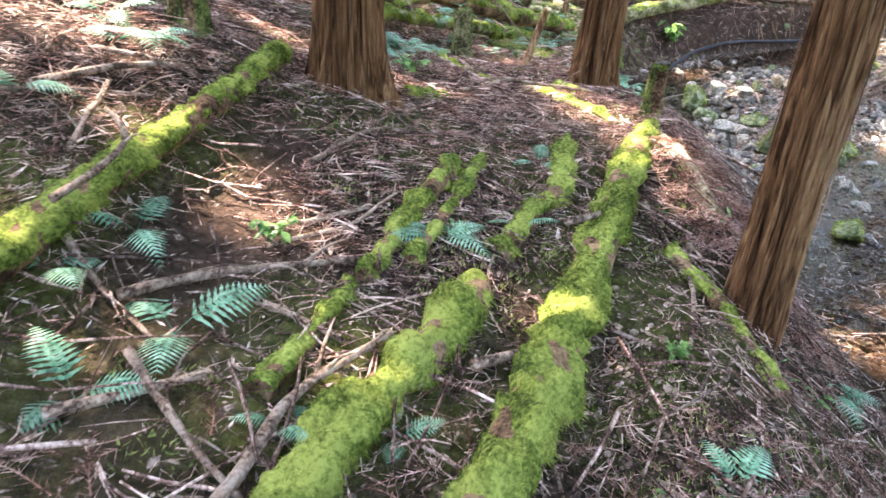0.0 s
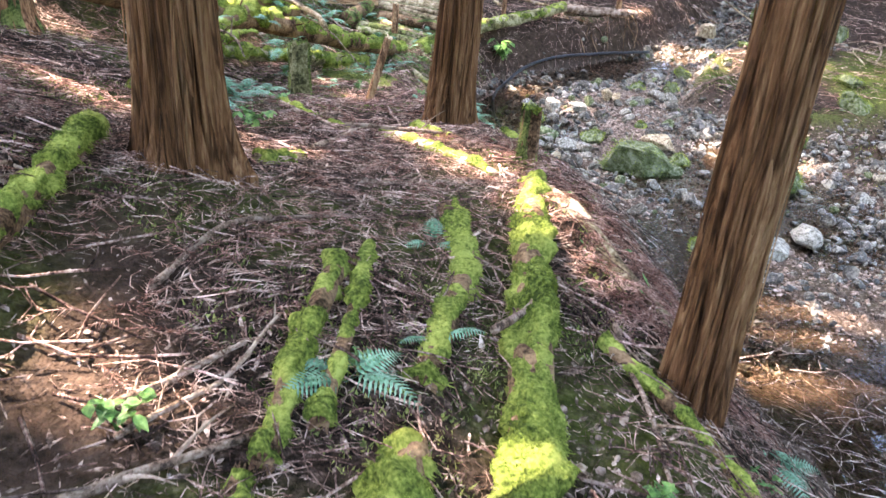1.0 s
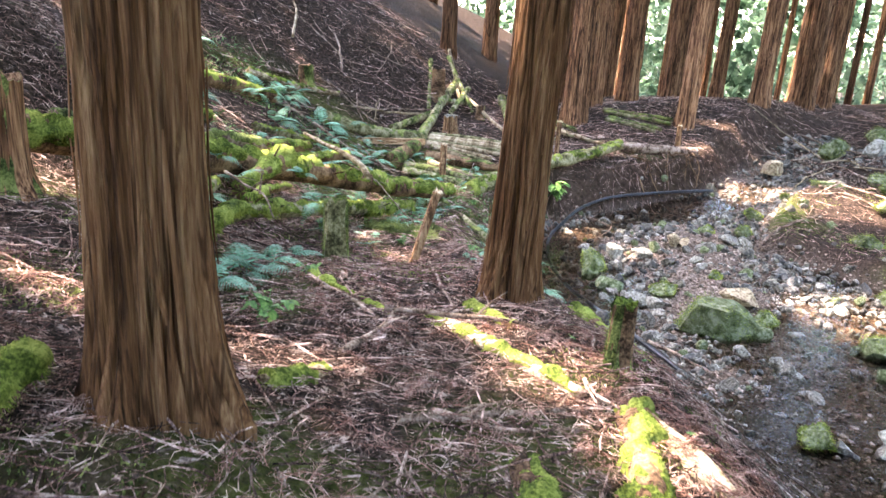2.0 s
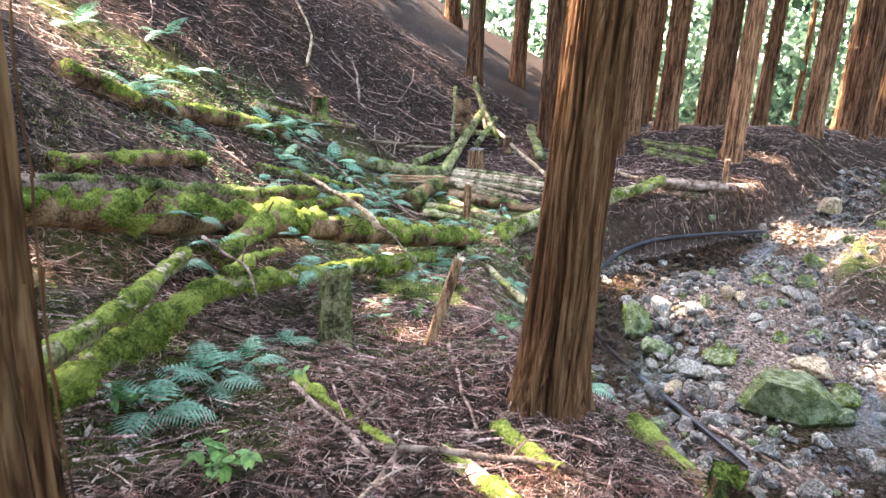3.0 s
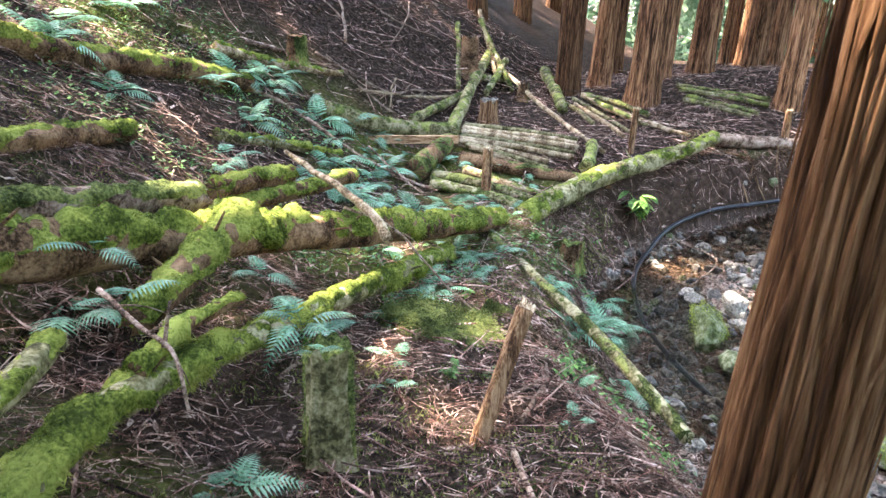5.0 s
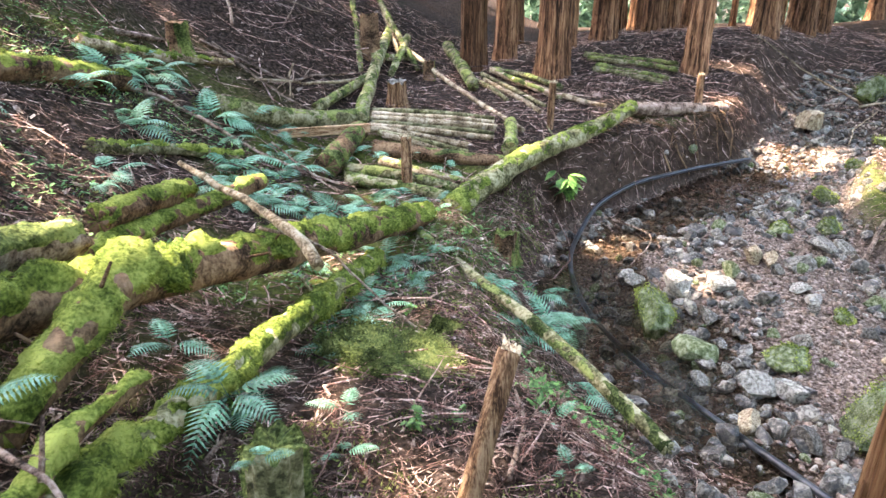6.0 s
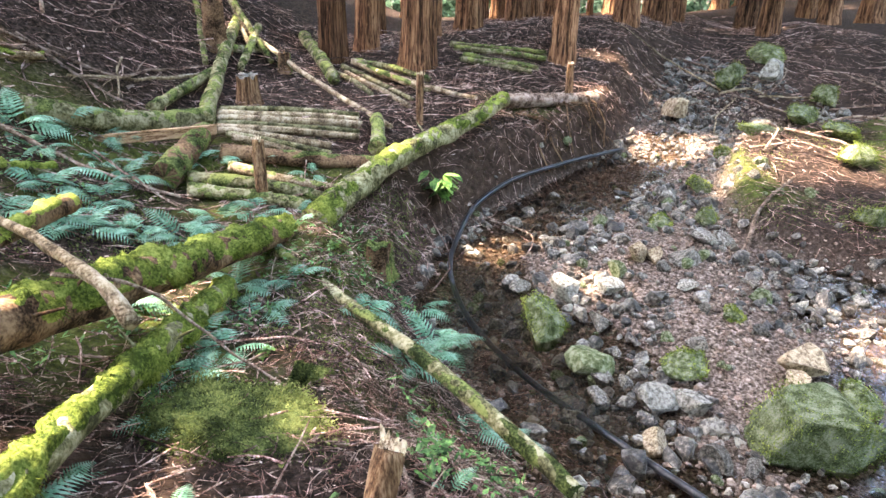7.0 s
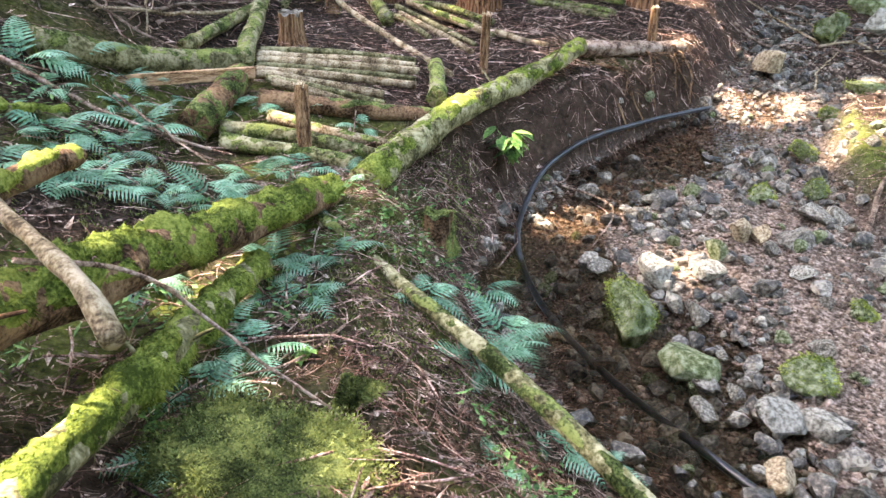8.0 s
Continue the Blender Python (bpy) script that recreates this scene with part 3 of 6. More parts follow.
def cedar(x, y, r, label, lean=(0, 0), flare=1.45, fine=False, seed=0, height=17.0, low=7.5, wide=2.3, leaves=2200, sink=0.3, material="cedar_far", h=0.0):
    foot = at(x, y, h)
    tree = thing("cedar_tree", foot, label, "tree", "cedar trees")
    part("trunk", bark_trunk(foot, r, height, lean, flare, 240 if fine else 40, 260 if fine else 36, seed, 1.0 if fine else 0.8, material, sink), tree)
    if fine:
        tagged(part("loose_bark", bark_strips(r, 3.2, lean, 70, seed + 1, material), tree, "loose fibrous bark"), kind="stuff")
    tagged(part("limbs", limbs(low, height, wide, lean, seed + 2), tree), kind="stuff")
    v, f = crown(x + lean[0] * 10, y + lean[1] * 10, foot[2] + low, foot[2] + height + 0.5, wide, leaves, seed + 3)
    part("crown", mesh_of("crown", v - foot, f, False, M["canopy"]), tree, "drooping green cedar foliage")
    return tree


cedar(-0.43, 4.66, 0.20, "thick cedar trunk with shaggy red-brown bark and flared roots", (-0.01, 0.0), 1.48, True, 11, material="cedar")
cedar(1.46, 6.98, 0.18, "straight cedar trunk with reddish fibrous bark beside the stream", (0.045, 0.0), 1.38, True, 12, material="cedar")
cedar(1.70, 3.22, 0.135, "leaning cedar trunk with peeling bark on the stream bank", (0.05, 0.06), 1.2, True, 13, material="cedar", sink=0.6)

# the stand behind the stream: place, radius, lean
STAND_FRONT = [(5.35, 16.95, 0.27, 0.02), (7.5, 16.3, 0.19, 0.03), (4.35, 17.9, 0.22, 0.0), (5.2, 18.6, 0.2, 0.02), (6.35, 18.6, 0.2, 0.03), (7.3, 18.9, 0.24, 0.01), (8.6, 19.3, 0.22, 0.02), (10.1, 17.9, 0.23, 0.03),
               (9.7, 20.4, 0.2, 0.05), (12.2, 19.2, 0.21, 0.0), (13.0, 19.6, 0.2, 0.04), (13.6, 21.0, 0.24, 0.02), (15.3, 19.6, 0.27, 0.05), (11.3, 22.0, 0.2, 0.04)]
STAND_MIDDLE = [(14.6, 23.0, 0.25, 0.0), (8.3, 22.8, 0.2, 0.05), (6.6, 21.6, 0.21, 0.0), (17.0, 21.0, 0.25, 0.06), (18.6, 23.5, 0.25, 0.02), (16.2, 25.5, 0.25, 0.03), (12.3, 26.0, 0.22, 0.02), (9.6, 26.4, 0.22, 0.0),
                (20.5, 21.5, 0.28, 0.03), (22.0, 25.0, 0.28, 0.0), (18.5, 18.6, 0.3, 0.03), (21.0, 17.5, 0.3, 0.02), (5.0, 24.0, 0.22, 0.02), (13.8, 29.5, 0.25, 0.0)]
STAND_BACK = [(19.0, 29.0, 0.25, 0.0), (7.0, 28.0, 0.22, 0.0), (24.0, 21.0, 0.3, 0.0), (26.0, 28.0, 0.3, 0.0), (3.2, 20.6, 0.2, 0.0), (13.9, 17.8, 0.22, 0.03),
              (16.6, 18.4, 0.24, 0.04), (18.2, 20.2, 0.22, 0.0)]
for k, (tx, ty, tr, tl) in enumerate(STAND_FRONT + STAND_MIDDLE + STAND_BACK):
    cedar(tx, ty, tr, "tall plantation cedar with bare red-brown trunk", (tl, 0.01), 1.18, False, 100 + 5 * k, 18 + k % 4, 8.0 + k % 3, 2.4, 500)
# slim trunks far off in the stand
STAND_SLIM = [(8.0, 25.0), (9.4, 29.0), (10.8, 24.4), (12.0, 31.0), (13.4, 26.6), (15.2, 30.0), (16.8, 27.4), (18.4, 31.5), (19.6, 26.2), (21.4, 30.4), (23.2, 27.0), (24.6, 24.2), (17.6, 24.6), (15.6, 33.0), (11.4, 34.0)]
for k, (tx, ty) in enumerate(STAND_SLIM):
    cedar(tx, ty, 0.11 + 0.015 * (k % 3), "slim plantation cedar far back in the stand", (0.008 * (k % 4), 0), 1.1, False, 900 + 5 * k, 17 + k % 3, 8.5, 1.6, 250)
# trees added, mostly out of view, to shade the place from the left and behind
SHADE = [(-3.6, 1.2), (-2.9, -2.0), (0.3, -3.4), (3.6, -2.6), (-5.6, 4.6), (-6.2, 8.6), (-4.8, 11.4), (-7.4, 13.6), (-3.4, 18.5), (-7.8, 1.2), (-9.6, 6.4), (-10.4, 11.0), (-6.4, 17.4), (-9.0, 20.5), (-0.5, 21.5), (-4.0, 23.5), (-12.5, 15.5), (7.4, -1.0), (9.5, 3.2), (-5.8, -3.2), (11.8, 6.6), (-13.0, 5.0),
         (-7.0, 25.5), (-11.5, 24.0), (-2.0, 27.0), (12.6, 11.2), (1.2, 24.5), (3.6, 28.0), (0.8, 30.0), (-5.0, 30.0), (-3.0, 5.6), (15.0, 14.5), (14.5, 8.6)]
for k, (tx, ty) in enumerate(SHADE):
    cedar(tx, ty, 0.2 + 0.02 * (k % 4), "tall plantation cedar with bare red-brown trunk", (0.01 * (k % 3), 0), 1.3, False, 400 + 5 * k, 18 + k % 4, 7.5, 3.2, 3200)


def far_woods(name, label, material, n, seed, arc, high, gap, size):
    """Foliage far behind the trees, round the given arc."""
    rng = np.random.default_rng(seed)
    a, dist = rng.uniform(*arc, n), rng.uniform(27, 55, n)
    c = np.stack([3 + dist * np.sin(a), 8 + dist * np.cos(a), rng.uniform(-2.5, high, n)], -1)
    c = c[fnoise(c, 0.22, 8, 2) > gap]
    n = len(c)
    d1, d2 = rng.normal(0, 1, (n, 3)), rng.normal(0, 1, (n, 3))
    s = rng.uniform(0.25, 1.0, (n, 1)) * size
    v = np.stack([c - d1 * s * 0.6, c + d2 * s * 0.6, c + d1 * s * 0.6, c - d2 * s * 0.6], 1).reshape(-1, 3)
    ob = new(name, mesh_of(name, v, np.arange(4 * n).reshape(-1, 4), False, M[material]))
    return tagged(ob, label, "woods", kind="stuff")


# in front: foliage whose pale colour carries the sunlit look
far_woods("far_woods", "undergrowth and foliage behind the stand, its green paled to look sunlit", "far_leaf_lit", 120000, 5, (-0.35, 1.65), 12, -0.45, 0.32)
# out of view: dark foliage added only to hold back light from the sides
far_woods("far_woods", "unseen dark foliage added behind the path to cut side light", "canopy", 75000, 6, (1.65, 2 * np.pi - 0.35), 12, -0.65, 0.6)


# ---- logs ----
def log(name, label, category, points, r0, r1, moss=1.0, seed=0, wood="rotten", green="moss", thick=0.028, group="", fuzz=2600, knots=0, spread=0.15, bumpy=1.0):
    """A fallen trunk with a worn surface, and a coat of moss on its upper side with tufts and hanging fringes."""
    rng = np.random.default_rng(seed)
    pts = np.asarray(points, float)
    length = np.linalg.norm(np.diff(pts, axis=0), axis=1).sum()
    rows, sides = max(8, int(length / 0.034)), 28
    line = spline(pts, rows)
    line = line + 0.012 * np.stack([vnoise(line, 2.0, seed + k) for k in range(3)], -1)
    s = np.linspace(0, 1, rows)
    a = np.arange(sides) * 2 * np.pi / sides
    t, side, top = frames(line)
    out = np.cos(a)[None, :, None] * side[:, None] + np.sin(a)[None, :, None] * top[:, None]
    base = (r0 + (r1 - r0) * s)[:, None] * (1 + 0.15 * bumpy * fnoise(np.stack(np.broadcast_arrays(np.cos(a)[None] * 1.2, np.sin(a)[None] * 1.2, (s * length)[:, None] * 2.5), -1), 1.3, seed + 4, 3))
    origin = pts[0].copy()
    ob = thing(name, origin, label, category, group)
    ragged = line.copy()
    v, f = tube(ragged, base, sides)
    jag = rng.uniform(-0.02, 0.035, (2, sides, 1)) * bumpy
    v[:sides] -= t[:1] * jag[0]
    v[(rows - 1) * sides:rows * sides] += t[-1:] * jag[1]
    part("trunk", mesh_of("trunk", v - origin, f, True, M[wood]), ob)
    if moss > 0:
        p = line[:, None] + base[..., None] * out
        cover = np.clip(out[..., 2] * 1.1 + spread + (moss - 0.6) * 1.4 + 1.0 * fnoise(p, 3.0, seed + 8, 3), 0, 1)
        cover = smooth(0.12, 0.55, cover)
        lump = 0.55 + 0.8 * fnoise(p, 9.0, seed + 13, 2) + 0.7 * fnoise(p, 24.0, seed + 15, 2)
        coat = thick * cover * lump - 0.006
        shell, sf = tube(line, base + coat, sides)
        heap = Heap()
        heap.add(shell, sf)
        # tufts
        count = int(fuzz * length * (r0 + r1) / 0.2)
        i, j = rng.integers(0, rows - 1, count), rng.integers(0, sides, count)
        ok = coat[i, j] > 0.003
        i, j = i[ok], j[ok]
        n = len(i)
        w = rng.uniform(0, 1, (n, 1))
        j2 = (j + 1) % sides
        w2 = rng.uniform(0, 1, (n, 1))
        c = (p + coat[..., None] * out)
        c = (c[i, j] * (1 - w) + c[i + 1, j] * w) * (1 - w2) + (c[i, j2] * (1 - w) + c[i + 1, j2] * w) * w2
        d = out[i, j] + rng.normal(0, 0.55, (n, 3))
        d[:, 2] -= 0.9 * (out[i, j, 2] < 0.35) + 0.1
        d /= np.linalg.norm(d, axis=1, keepdims=True)
        ln = rng.uniform(0.006, 0.017, (n, 1)) * (1 + 1.8 * (out[i, j, 2:3] < 0.2))
        q = np.cross(d, rng.normal(0, 1, (n, 3)))
        q /= np.linalg.norm(q, axis=1, keepdims=True)
        ww = rng.uniform(0.002, 0.0045, (n, 1))
        heap.add(np.stack([c - q * ww - d * 0.004, c + q * ww - d * 0.004, c + d * ln], 1).reshape(-1, 3), np.arange(3 * n).reshape(-1, 3))
        part("moss", heap.mesh("moss", True, M[green], origin), ob, "cushions of yellow-green moss")
    for k in range(knots):
        u = rng.integers(2, rows - 2)
        ang = rng.uniform(0.2, 2.9)
        dr = np.cos(ang) * side[u] + np.sin(ang) * top[u]
        ln = rng.uniform(0.05, 0.16)
        stub = line[u] + dr * np.linspace(0, r0 + ln, 5)[:, None] + t[u] * np.linspace(0, ln * 0.5, 5)[:, None]
        part("branch_stub", mesh_of("branch_stub", *[(q if m_ else q - origin) for m_, q in enumerate(tube(stub, np.linspace(0.014, 0.006, 5), 6))], True, M[wood]), ob)
    return ob


def on(points, h):
    return [at(x, y, h) for x, y in points]


ML = "fallen log wrapped in bright green moss"
log("mossy_log", "long rotten log under thick bright green moss, its end sunlit", "log", on([(0.26, 1.2), (0.42, 1.7), (0.66, 2.4), (0.94, 3.25), (1.22, 4.1), (1.46, 4.8)], 0.03), 0.085, 0.075, 0.85, 1, thick=0.045, fuzz=6000)
log("mossy_log", "short rotten log with thick green moss and bare wood", "log", on([(-0.16, 1.35), (0.03, 1.9), (0.22, 2.25), (0.36, 2.64)], 0.02), 0.075, 0.06, 0.85, 2, thick=0.04, fuzz=6000)
log("mossy_branch", "moss-covered branch lying on cedar litter", "branch", on([(-0.06, 2.6), (0.06, 3.1), (0.24, 3.7)], 0.025), 0.035, 0.045, 1.0, 3, fuzz=4500)
log("mossy_branch", "thin branch patched with moss on cedar litter", "branch", on([(0.10, 2.75), (0.24, 3.23), (0.39, 3.84)], 0.02), 0.032, 0.022, 0.75, 4)
log("mossy_log", "half-buried log with patches of dark moss", "log", on([(0.45, 2.95), (0.62, 3.35), (0.78, 3.75), (0.88, 4.42)], 0.0), 0.05, 0.065, 0.6, 5, fuzz=4000)
log("mossy_branch", "broken branch with yellow-green moss", "branch", on([(-0.28, 1.9), (-0.18, 2.28), (-0.12, 2.55)], 0.015), 0.04, 0.025, 0.95, 6)
log("mossy_log", "long log wrapped in bright green moss over a dark hollow", "log", [(-1.24, 1.1, 0.18), (-1.11, 2.16, 0.2), (-0.98, 3.2, 0.23), (-0.83, 4.63, 0.27)], 0.08, 0.052, 0.85, 7, thick=0.03, fuzz=4200)
log("mossy_branch", "thin mossy branch beside a leaning trunk", "branch", [at(1.28, 3.30, 0.05), at(1.42, 2.95, 0.06), at(1.56, 2.55, 0.02)], 0.03, 0.035, 0.9, 8)
# the crossing logs in the hollow
log("mossy_log", "pale-barked log with mats of yellow-green moss", "log", [(-0.82, 5.9, 0.17), (-0.64, 6.9, 0.1), (-0.46, 7.85, -0.02), (-0.28, 8.29, -0.12), (0.31, 9.52, -0.4), (1.3, 11.55, -0.86)], 0.06, 0.07, 0.95, 21, "pole", thick=0.035, fuzz=4200, knots=3)
log("mossy_log", "forked thick log end under bright moss, propped on another", "log", [(-0.55, 8.42, 0.0), (-0.38, 8.9, 0.09), (-0.21, 9.42, 0.15)], 0.07, 0.1, 1.0, 22, thick=0.03, fuzz=4200, knots=2)
log("mossy_branch", "thin mossy limb across the crossed logs", "branch", [(-0.44, 7.92, 0.03), (-0.34, 8.25, 0.05), (-0.16, 8.62, 0.02)], 0.042, 0.028, 0.8, 23, thick=0.022)
log("mossy_log", "thin log with ragged moss among the crossed logs", "log", [(-0.8, 5.7, 0.36), (-0.7, 6.5, 0.31), (-0.68, 7.88, 0.2)], 0.05, 0.045, 0.75, 24, "pole", thick=0.022)
log("mossy_log", "thick rotten trunk, red-brown below with a long mantle of moss", "log", [(-2.0, 7.2, 0.70), (-1.42, 7.98, 0.46), (-0.64, 9.03, 0.15), (0.18, 10.12, -0.18), (1.1, 11.4, -0.57), (1.98, 12.5, -0.88)], 0.13, 0.105, 0.72, 25, thick=0.045, fuzz=4500, knots=3)
log("mossy_log", "sawn log with brown bark and thin moss", "log", [(-1.7, 7.6, 0.66), (-1.0, 8.75, 0.42), (-0.5, 9.62, 0.2)], 0.085, 0.085, 0.42, 26, "branch", "moss_dark", thick=0.02)
log("mossy_log", "short sawn log with mossy upper side", "log", [(-0.46, 10.14, 0.10), (-0.26, 10.58, 0.05), (-0.06, 11.03, -0.02)], 0.07, 0.07, 0.75, 27, thick=0.022)
log("mossy_log", "slender log under a coat of moss", "log", [(-0.62, 9.75, 0.02), (-0.2, 10.6, -0.09), (0.46, 11.95, -0.26)], 0.055, 0.06, 0.75, 28, thick=0.025)
log("mossy_log", "old log across the slope with ferns about it", "log", on([(-2.3, 10.6), (-1.8, 11.6), (-1.16, 13.0), (-0.62, 13.75)], 0.05), 0.12, 0.10, 0.6, 29)
log("mossy_log", "bark-free broken log beyond a mossy stump", "log", on([(-1.0, 14.1), (-0.5, 14.6), (0.4, 15.4)], 0.06), 0.07, 0.035, 0.15, 36, "bare")
log("mossy_log", "rotten log sunk in the slope", "log", on([(-1.8, 8.9), (-1.42, 9.9), (-1.18, 10.95)], 0.04), 0.08, 0.07, 0.6, 30)
# the thin log down the bank, the rim logs and the pipe's neighbours
log("thin_log", "thin green-barked log lying down the bank", "log", [(1.83, 12.17, -0.92), (2.1, 11.25, -1.04), (2.36, 10.3, -1.17), (2.6, 9.3, -1.36)], 0.042, 0.052, 1.15, 31, "pole", "moss_dark", 0.010, fuzz=1500, bumpy=0.6)
log("rim_log", "log with worn bark and moss along the rim of the bank", "log", [(2.3, 12.66, -0.9), (3.4, 13.5, -0.66), (4.4, 14.05, -0.56), (5.5, 14.75, -0.43)], 0.135, 0.085, 0.55, 32, "pole", thick=0.02, fuzz=2500, knots=2)
log("rim_log", "short bark-stripped log above the cut bank", "log", [(5.6, 14.9, -0.46), (6.3, 14.93, -0.5), (7.1, 14.95, -0.55)], 0.09, 0.085, 0.0, 33, "branch")
log("mossy_log", "slim mossy log lying on the fern slope", "log", on([(-0.75, 12.1), (-0.4, 12.6), (0.37, 13.45)], 0.04), 0.055, 0.045, 0.5, 34, "pole")


# ---- stakes, stumps and poles ----
def stake(foot, head, r, label):
    """A driven stake with long checks and a splintered head."""
    foot, head = np.array(foot), np.array(head)
    ob = thing("wooden_stake", foot, label, "stake", "stakes")
    rows, sides = 30, 16
    line = spline([foot - (head - foot) * 0.25, head], rows)
    a = np.arange(sides) * 2 * np.pi / sides
    square = 1 / np.maximum(np.abs(np.cos(a)), np.abs(np.sin(a))) ** 0.55
    p = np.stack(np.broadcast_arrays(np.cos(a)[None], np.sin(a)[None], np.linspace(0, 1, rows)[:, None] * 1.5), -1)
    rad = r * square[None] * (1 + 0.07 * fnoise(p, 3, int(r * 1e4), 3))
    rad[:, 3] *= 0.86
    v, f = tube(line, rad, sides)
    part("shaft", mesh_of("shaft", v - foot, f, True, M["sawn"]), ob)
    rng = np.random.default_rng(int(abs(foot[0]) * 100))
    up = (head - foot) / np.linalg.norm(head - foot)
    heap = Heap()
    for _ in range(26):
        o = rng.normal(0, 0.45 * r, 3) * [1, 1, 0]
        d = up * rng.uniform(0.01, 0.03) + rng.normal(0, 0.007, 3)
        heap.add(*tube(np.stack([head + o - up * 0.01, head + o + d * 0.5, head + o + d]), [0.009, 0.008, 0.002], 4))
    tagged(part("splintered_head", heap.mesh("splintered_head", False, M["fresh"], foot), ob, "pale splintered end grain"), kind="stuff")
    return ob


stake((0.93, 8.30, -0.62), (1.14, 8.42, 0.03), 0.038, "square wooden stake leaning, its head splintered pale")
stake((1.97, 13.15, -0.95), (2.0, 13.3, -0.29), 0.052, "brown wooden stake standing behind a mossy trunk")
stake((4.3, 14.75, -0.78), (4.33, 14.8, -0.05), 0.04, "brown wooden stake at the rim of the bank")
stake((6.85, 15.2, -0.62), (6.88, 15.25, -0.1), 0.045, "short wooden stake behind the rim log")


def stump(name, place, r, height, label, seed, moss=0.7, wood="rotten", lean=(0, 0), top="sawn"):
    """A stump with furrowed sides, a broken or sawn top and moss at its foot."""
    foot = np.array(place, float)
    ob = thing(name, foot, label, "stump")
    rng = np.random.default_rng(seed)
    rows, sides = 34, 64
    z = np.linspace(-0.12, 1, rows)
    a = np.arange(sides) * 2 * np.pi / sides
    zz, aa = np.meshgrid(z, a, indexing="ij")
    q = np.stack([np.cos(aa), np.sin(aa), zz * height * 0.8], -1)
    rad = r * (1 + 0.45 * np.exp(-np.maximum(zz, 0) * height / 0.12) * (1 + 0.4 * np.cos(4 * aa + seed))) * (1 + 0.10 * fnoise(q * [3.5, 3.5, 0.7], 1, seed, 3) - 0.09 * smooth(0.2, 0.0, np.abs(fnoise(q * [2.6, 2.6, 0.5], 1, seed + 3, 2))))
    edge = 1 + 0.10 * vnoise(np.stack([np.cos(a), np.sin(a), 0 * a], -1), 3, seed + 2)
    h = zz * height * np.where(zz > 0.6, 1 + (edge[None] - 1) * (zz - 0.6) / 0.4, 1)
    v = np.stack([rad * np.cos(aa) + lean[0] * h, rad * np.sin(aa) + lean[1] * h, h], -1).reshape(-1, 3)
    part("bole", mesh_of("bole", v, grid_faces(rows, sides), True, M[wood]), ob)
    ring = v[(rows - 1) * sides:]
    mid = ring.mean(0) - [0, 0, 0.015]
    tv = np.concatenate([ring, mid + (ring - mid) * 0.5 + rng.normal(0, 0.005, ring.shape), mid[None]])
    j = np.arange(sides)
    k = (j + 1) % sides
    tf = [np.stack([j, k, sides + k, sides + j], -1), np.stack([sides + j, sides + k, np.full(sides, 2 * sides)], -1)]
    part("cut_top", mesh_of("cut_top", tv, tf, False, M[top]), ob)
    if moss:
        cover = smooth(0.05, 0.5, fnoise(q, 1.6, seed + 6, 3) + moss - 0.5 + 0.3 * np.exp(-zz * 4))
        mrad = rad + 0.016 * cover * (0.7 + 0.5 * fnoise(q, 6, seed + 7, 2)) - 0.006
        heap = Heap()
        mv = np.stack([mrad * np.cos(aa) + lean[0] * h, mrad * np.sin(aa) + lean[1] * h, h * 1.005], -1)
        heap.add(mv.reshape(-1, 3), grid_faces(rows, sides))
        n = int(2600 * r / 0.1)
        i, jj = rng.integers(0, rows, n), rng.integers(0, sides, n)
        ok = cover[i, jj] > 0.45
        c = mv[i, jj][ok] + rng.normal(0, 0.008, (ok.sum(), 3))
        d = np.stack([np.cos(aa), np.sin(aa), 0 * aa - 0.2], -1)[i, jj][ok] + rng.normal(0, 0.5, (ok.sum(), 3))
        b = rng.normal(0, 0.002, (ok.sum(), 3))
        heap.add(np.stack([c - b, c + b, c + d * 0.014], 1).reshape(-1, 3), np.arange(3 * ok.sum()).reshape(-1, 3))
        part("moss", heap.mesh("moss", True, M["moss_dark"]), ob, "patchy olive moss")
    return ob


stump("tree_stump", at(0.25, 8.08, -0.03), 0.092, 0.56, "tall rotten stump with olive moss and a reddish split", 41, 0.6, "pole", top="moss_dark")
stump("tree_stump", at(1.64, 5.4, -0.04), 0.06, 0.38, "small mossy post of a stump, sunlit on top", 42, 0.9, top="moss")
stump("tree_stump", at(2.53, 15.85, -0.03), 0.13, 0.36, "small flared stump with a pale blue painted cut", 43, 0.0, "sawn", top="stone")
stump("tree_stump", at(2.75, 12.35, -0.03), 0.10, 0.30, "short fibrous stump on the brink of the bank", 44, 0.9, top="moss_dark")
stump("tree_stump", at(-0.16, 15.18, -0.03), 0.11, 0.35, "mossy stump on the leaf-strewn slope", 45, 0.9)
stump("tree_stump", at(2.51, 17.48, -0.03), 0.14, 0.6, "brown broken stump beneath the slope", 46, 0.2)
stump("tree_stump", at(-1.9, 7.2, -0.03), 0.16, 0.75, "tall broken red-brown stump", 47, 0.2, "cedar_far")
stump("tree_stump", at(-1.30, 4.42, -0.03), 0.09, 0.65, "young mossy trunk stump with splayed roots", 48, 0.7)
stump("tree_stump", at(3.4, 17.3, -0.03), 0.08, 0.3, "short stump by the stacked poles", 49, 0.5)


def pole(points, r, label, wood="pole", moss=0.0, group="poles", seed=0):
    return log("wooden_pole", label, "pole", points, r, r * 0.85, moss, seed, wood, "moss_dark", 0.012, group, 900, 0, 0.1, 0.6)


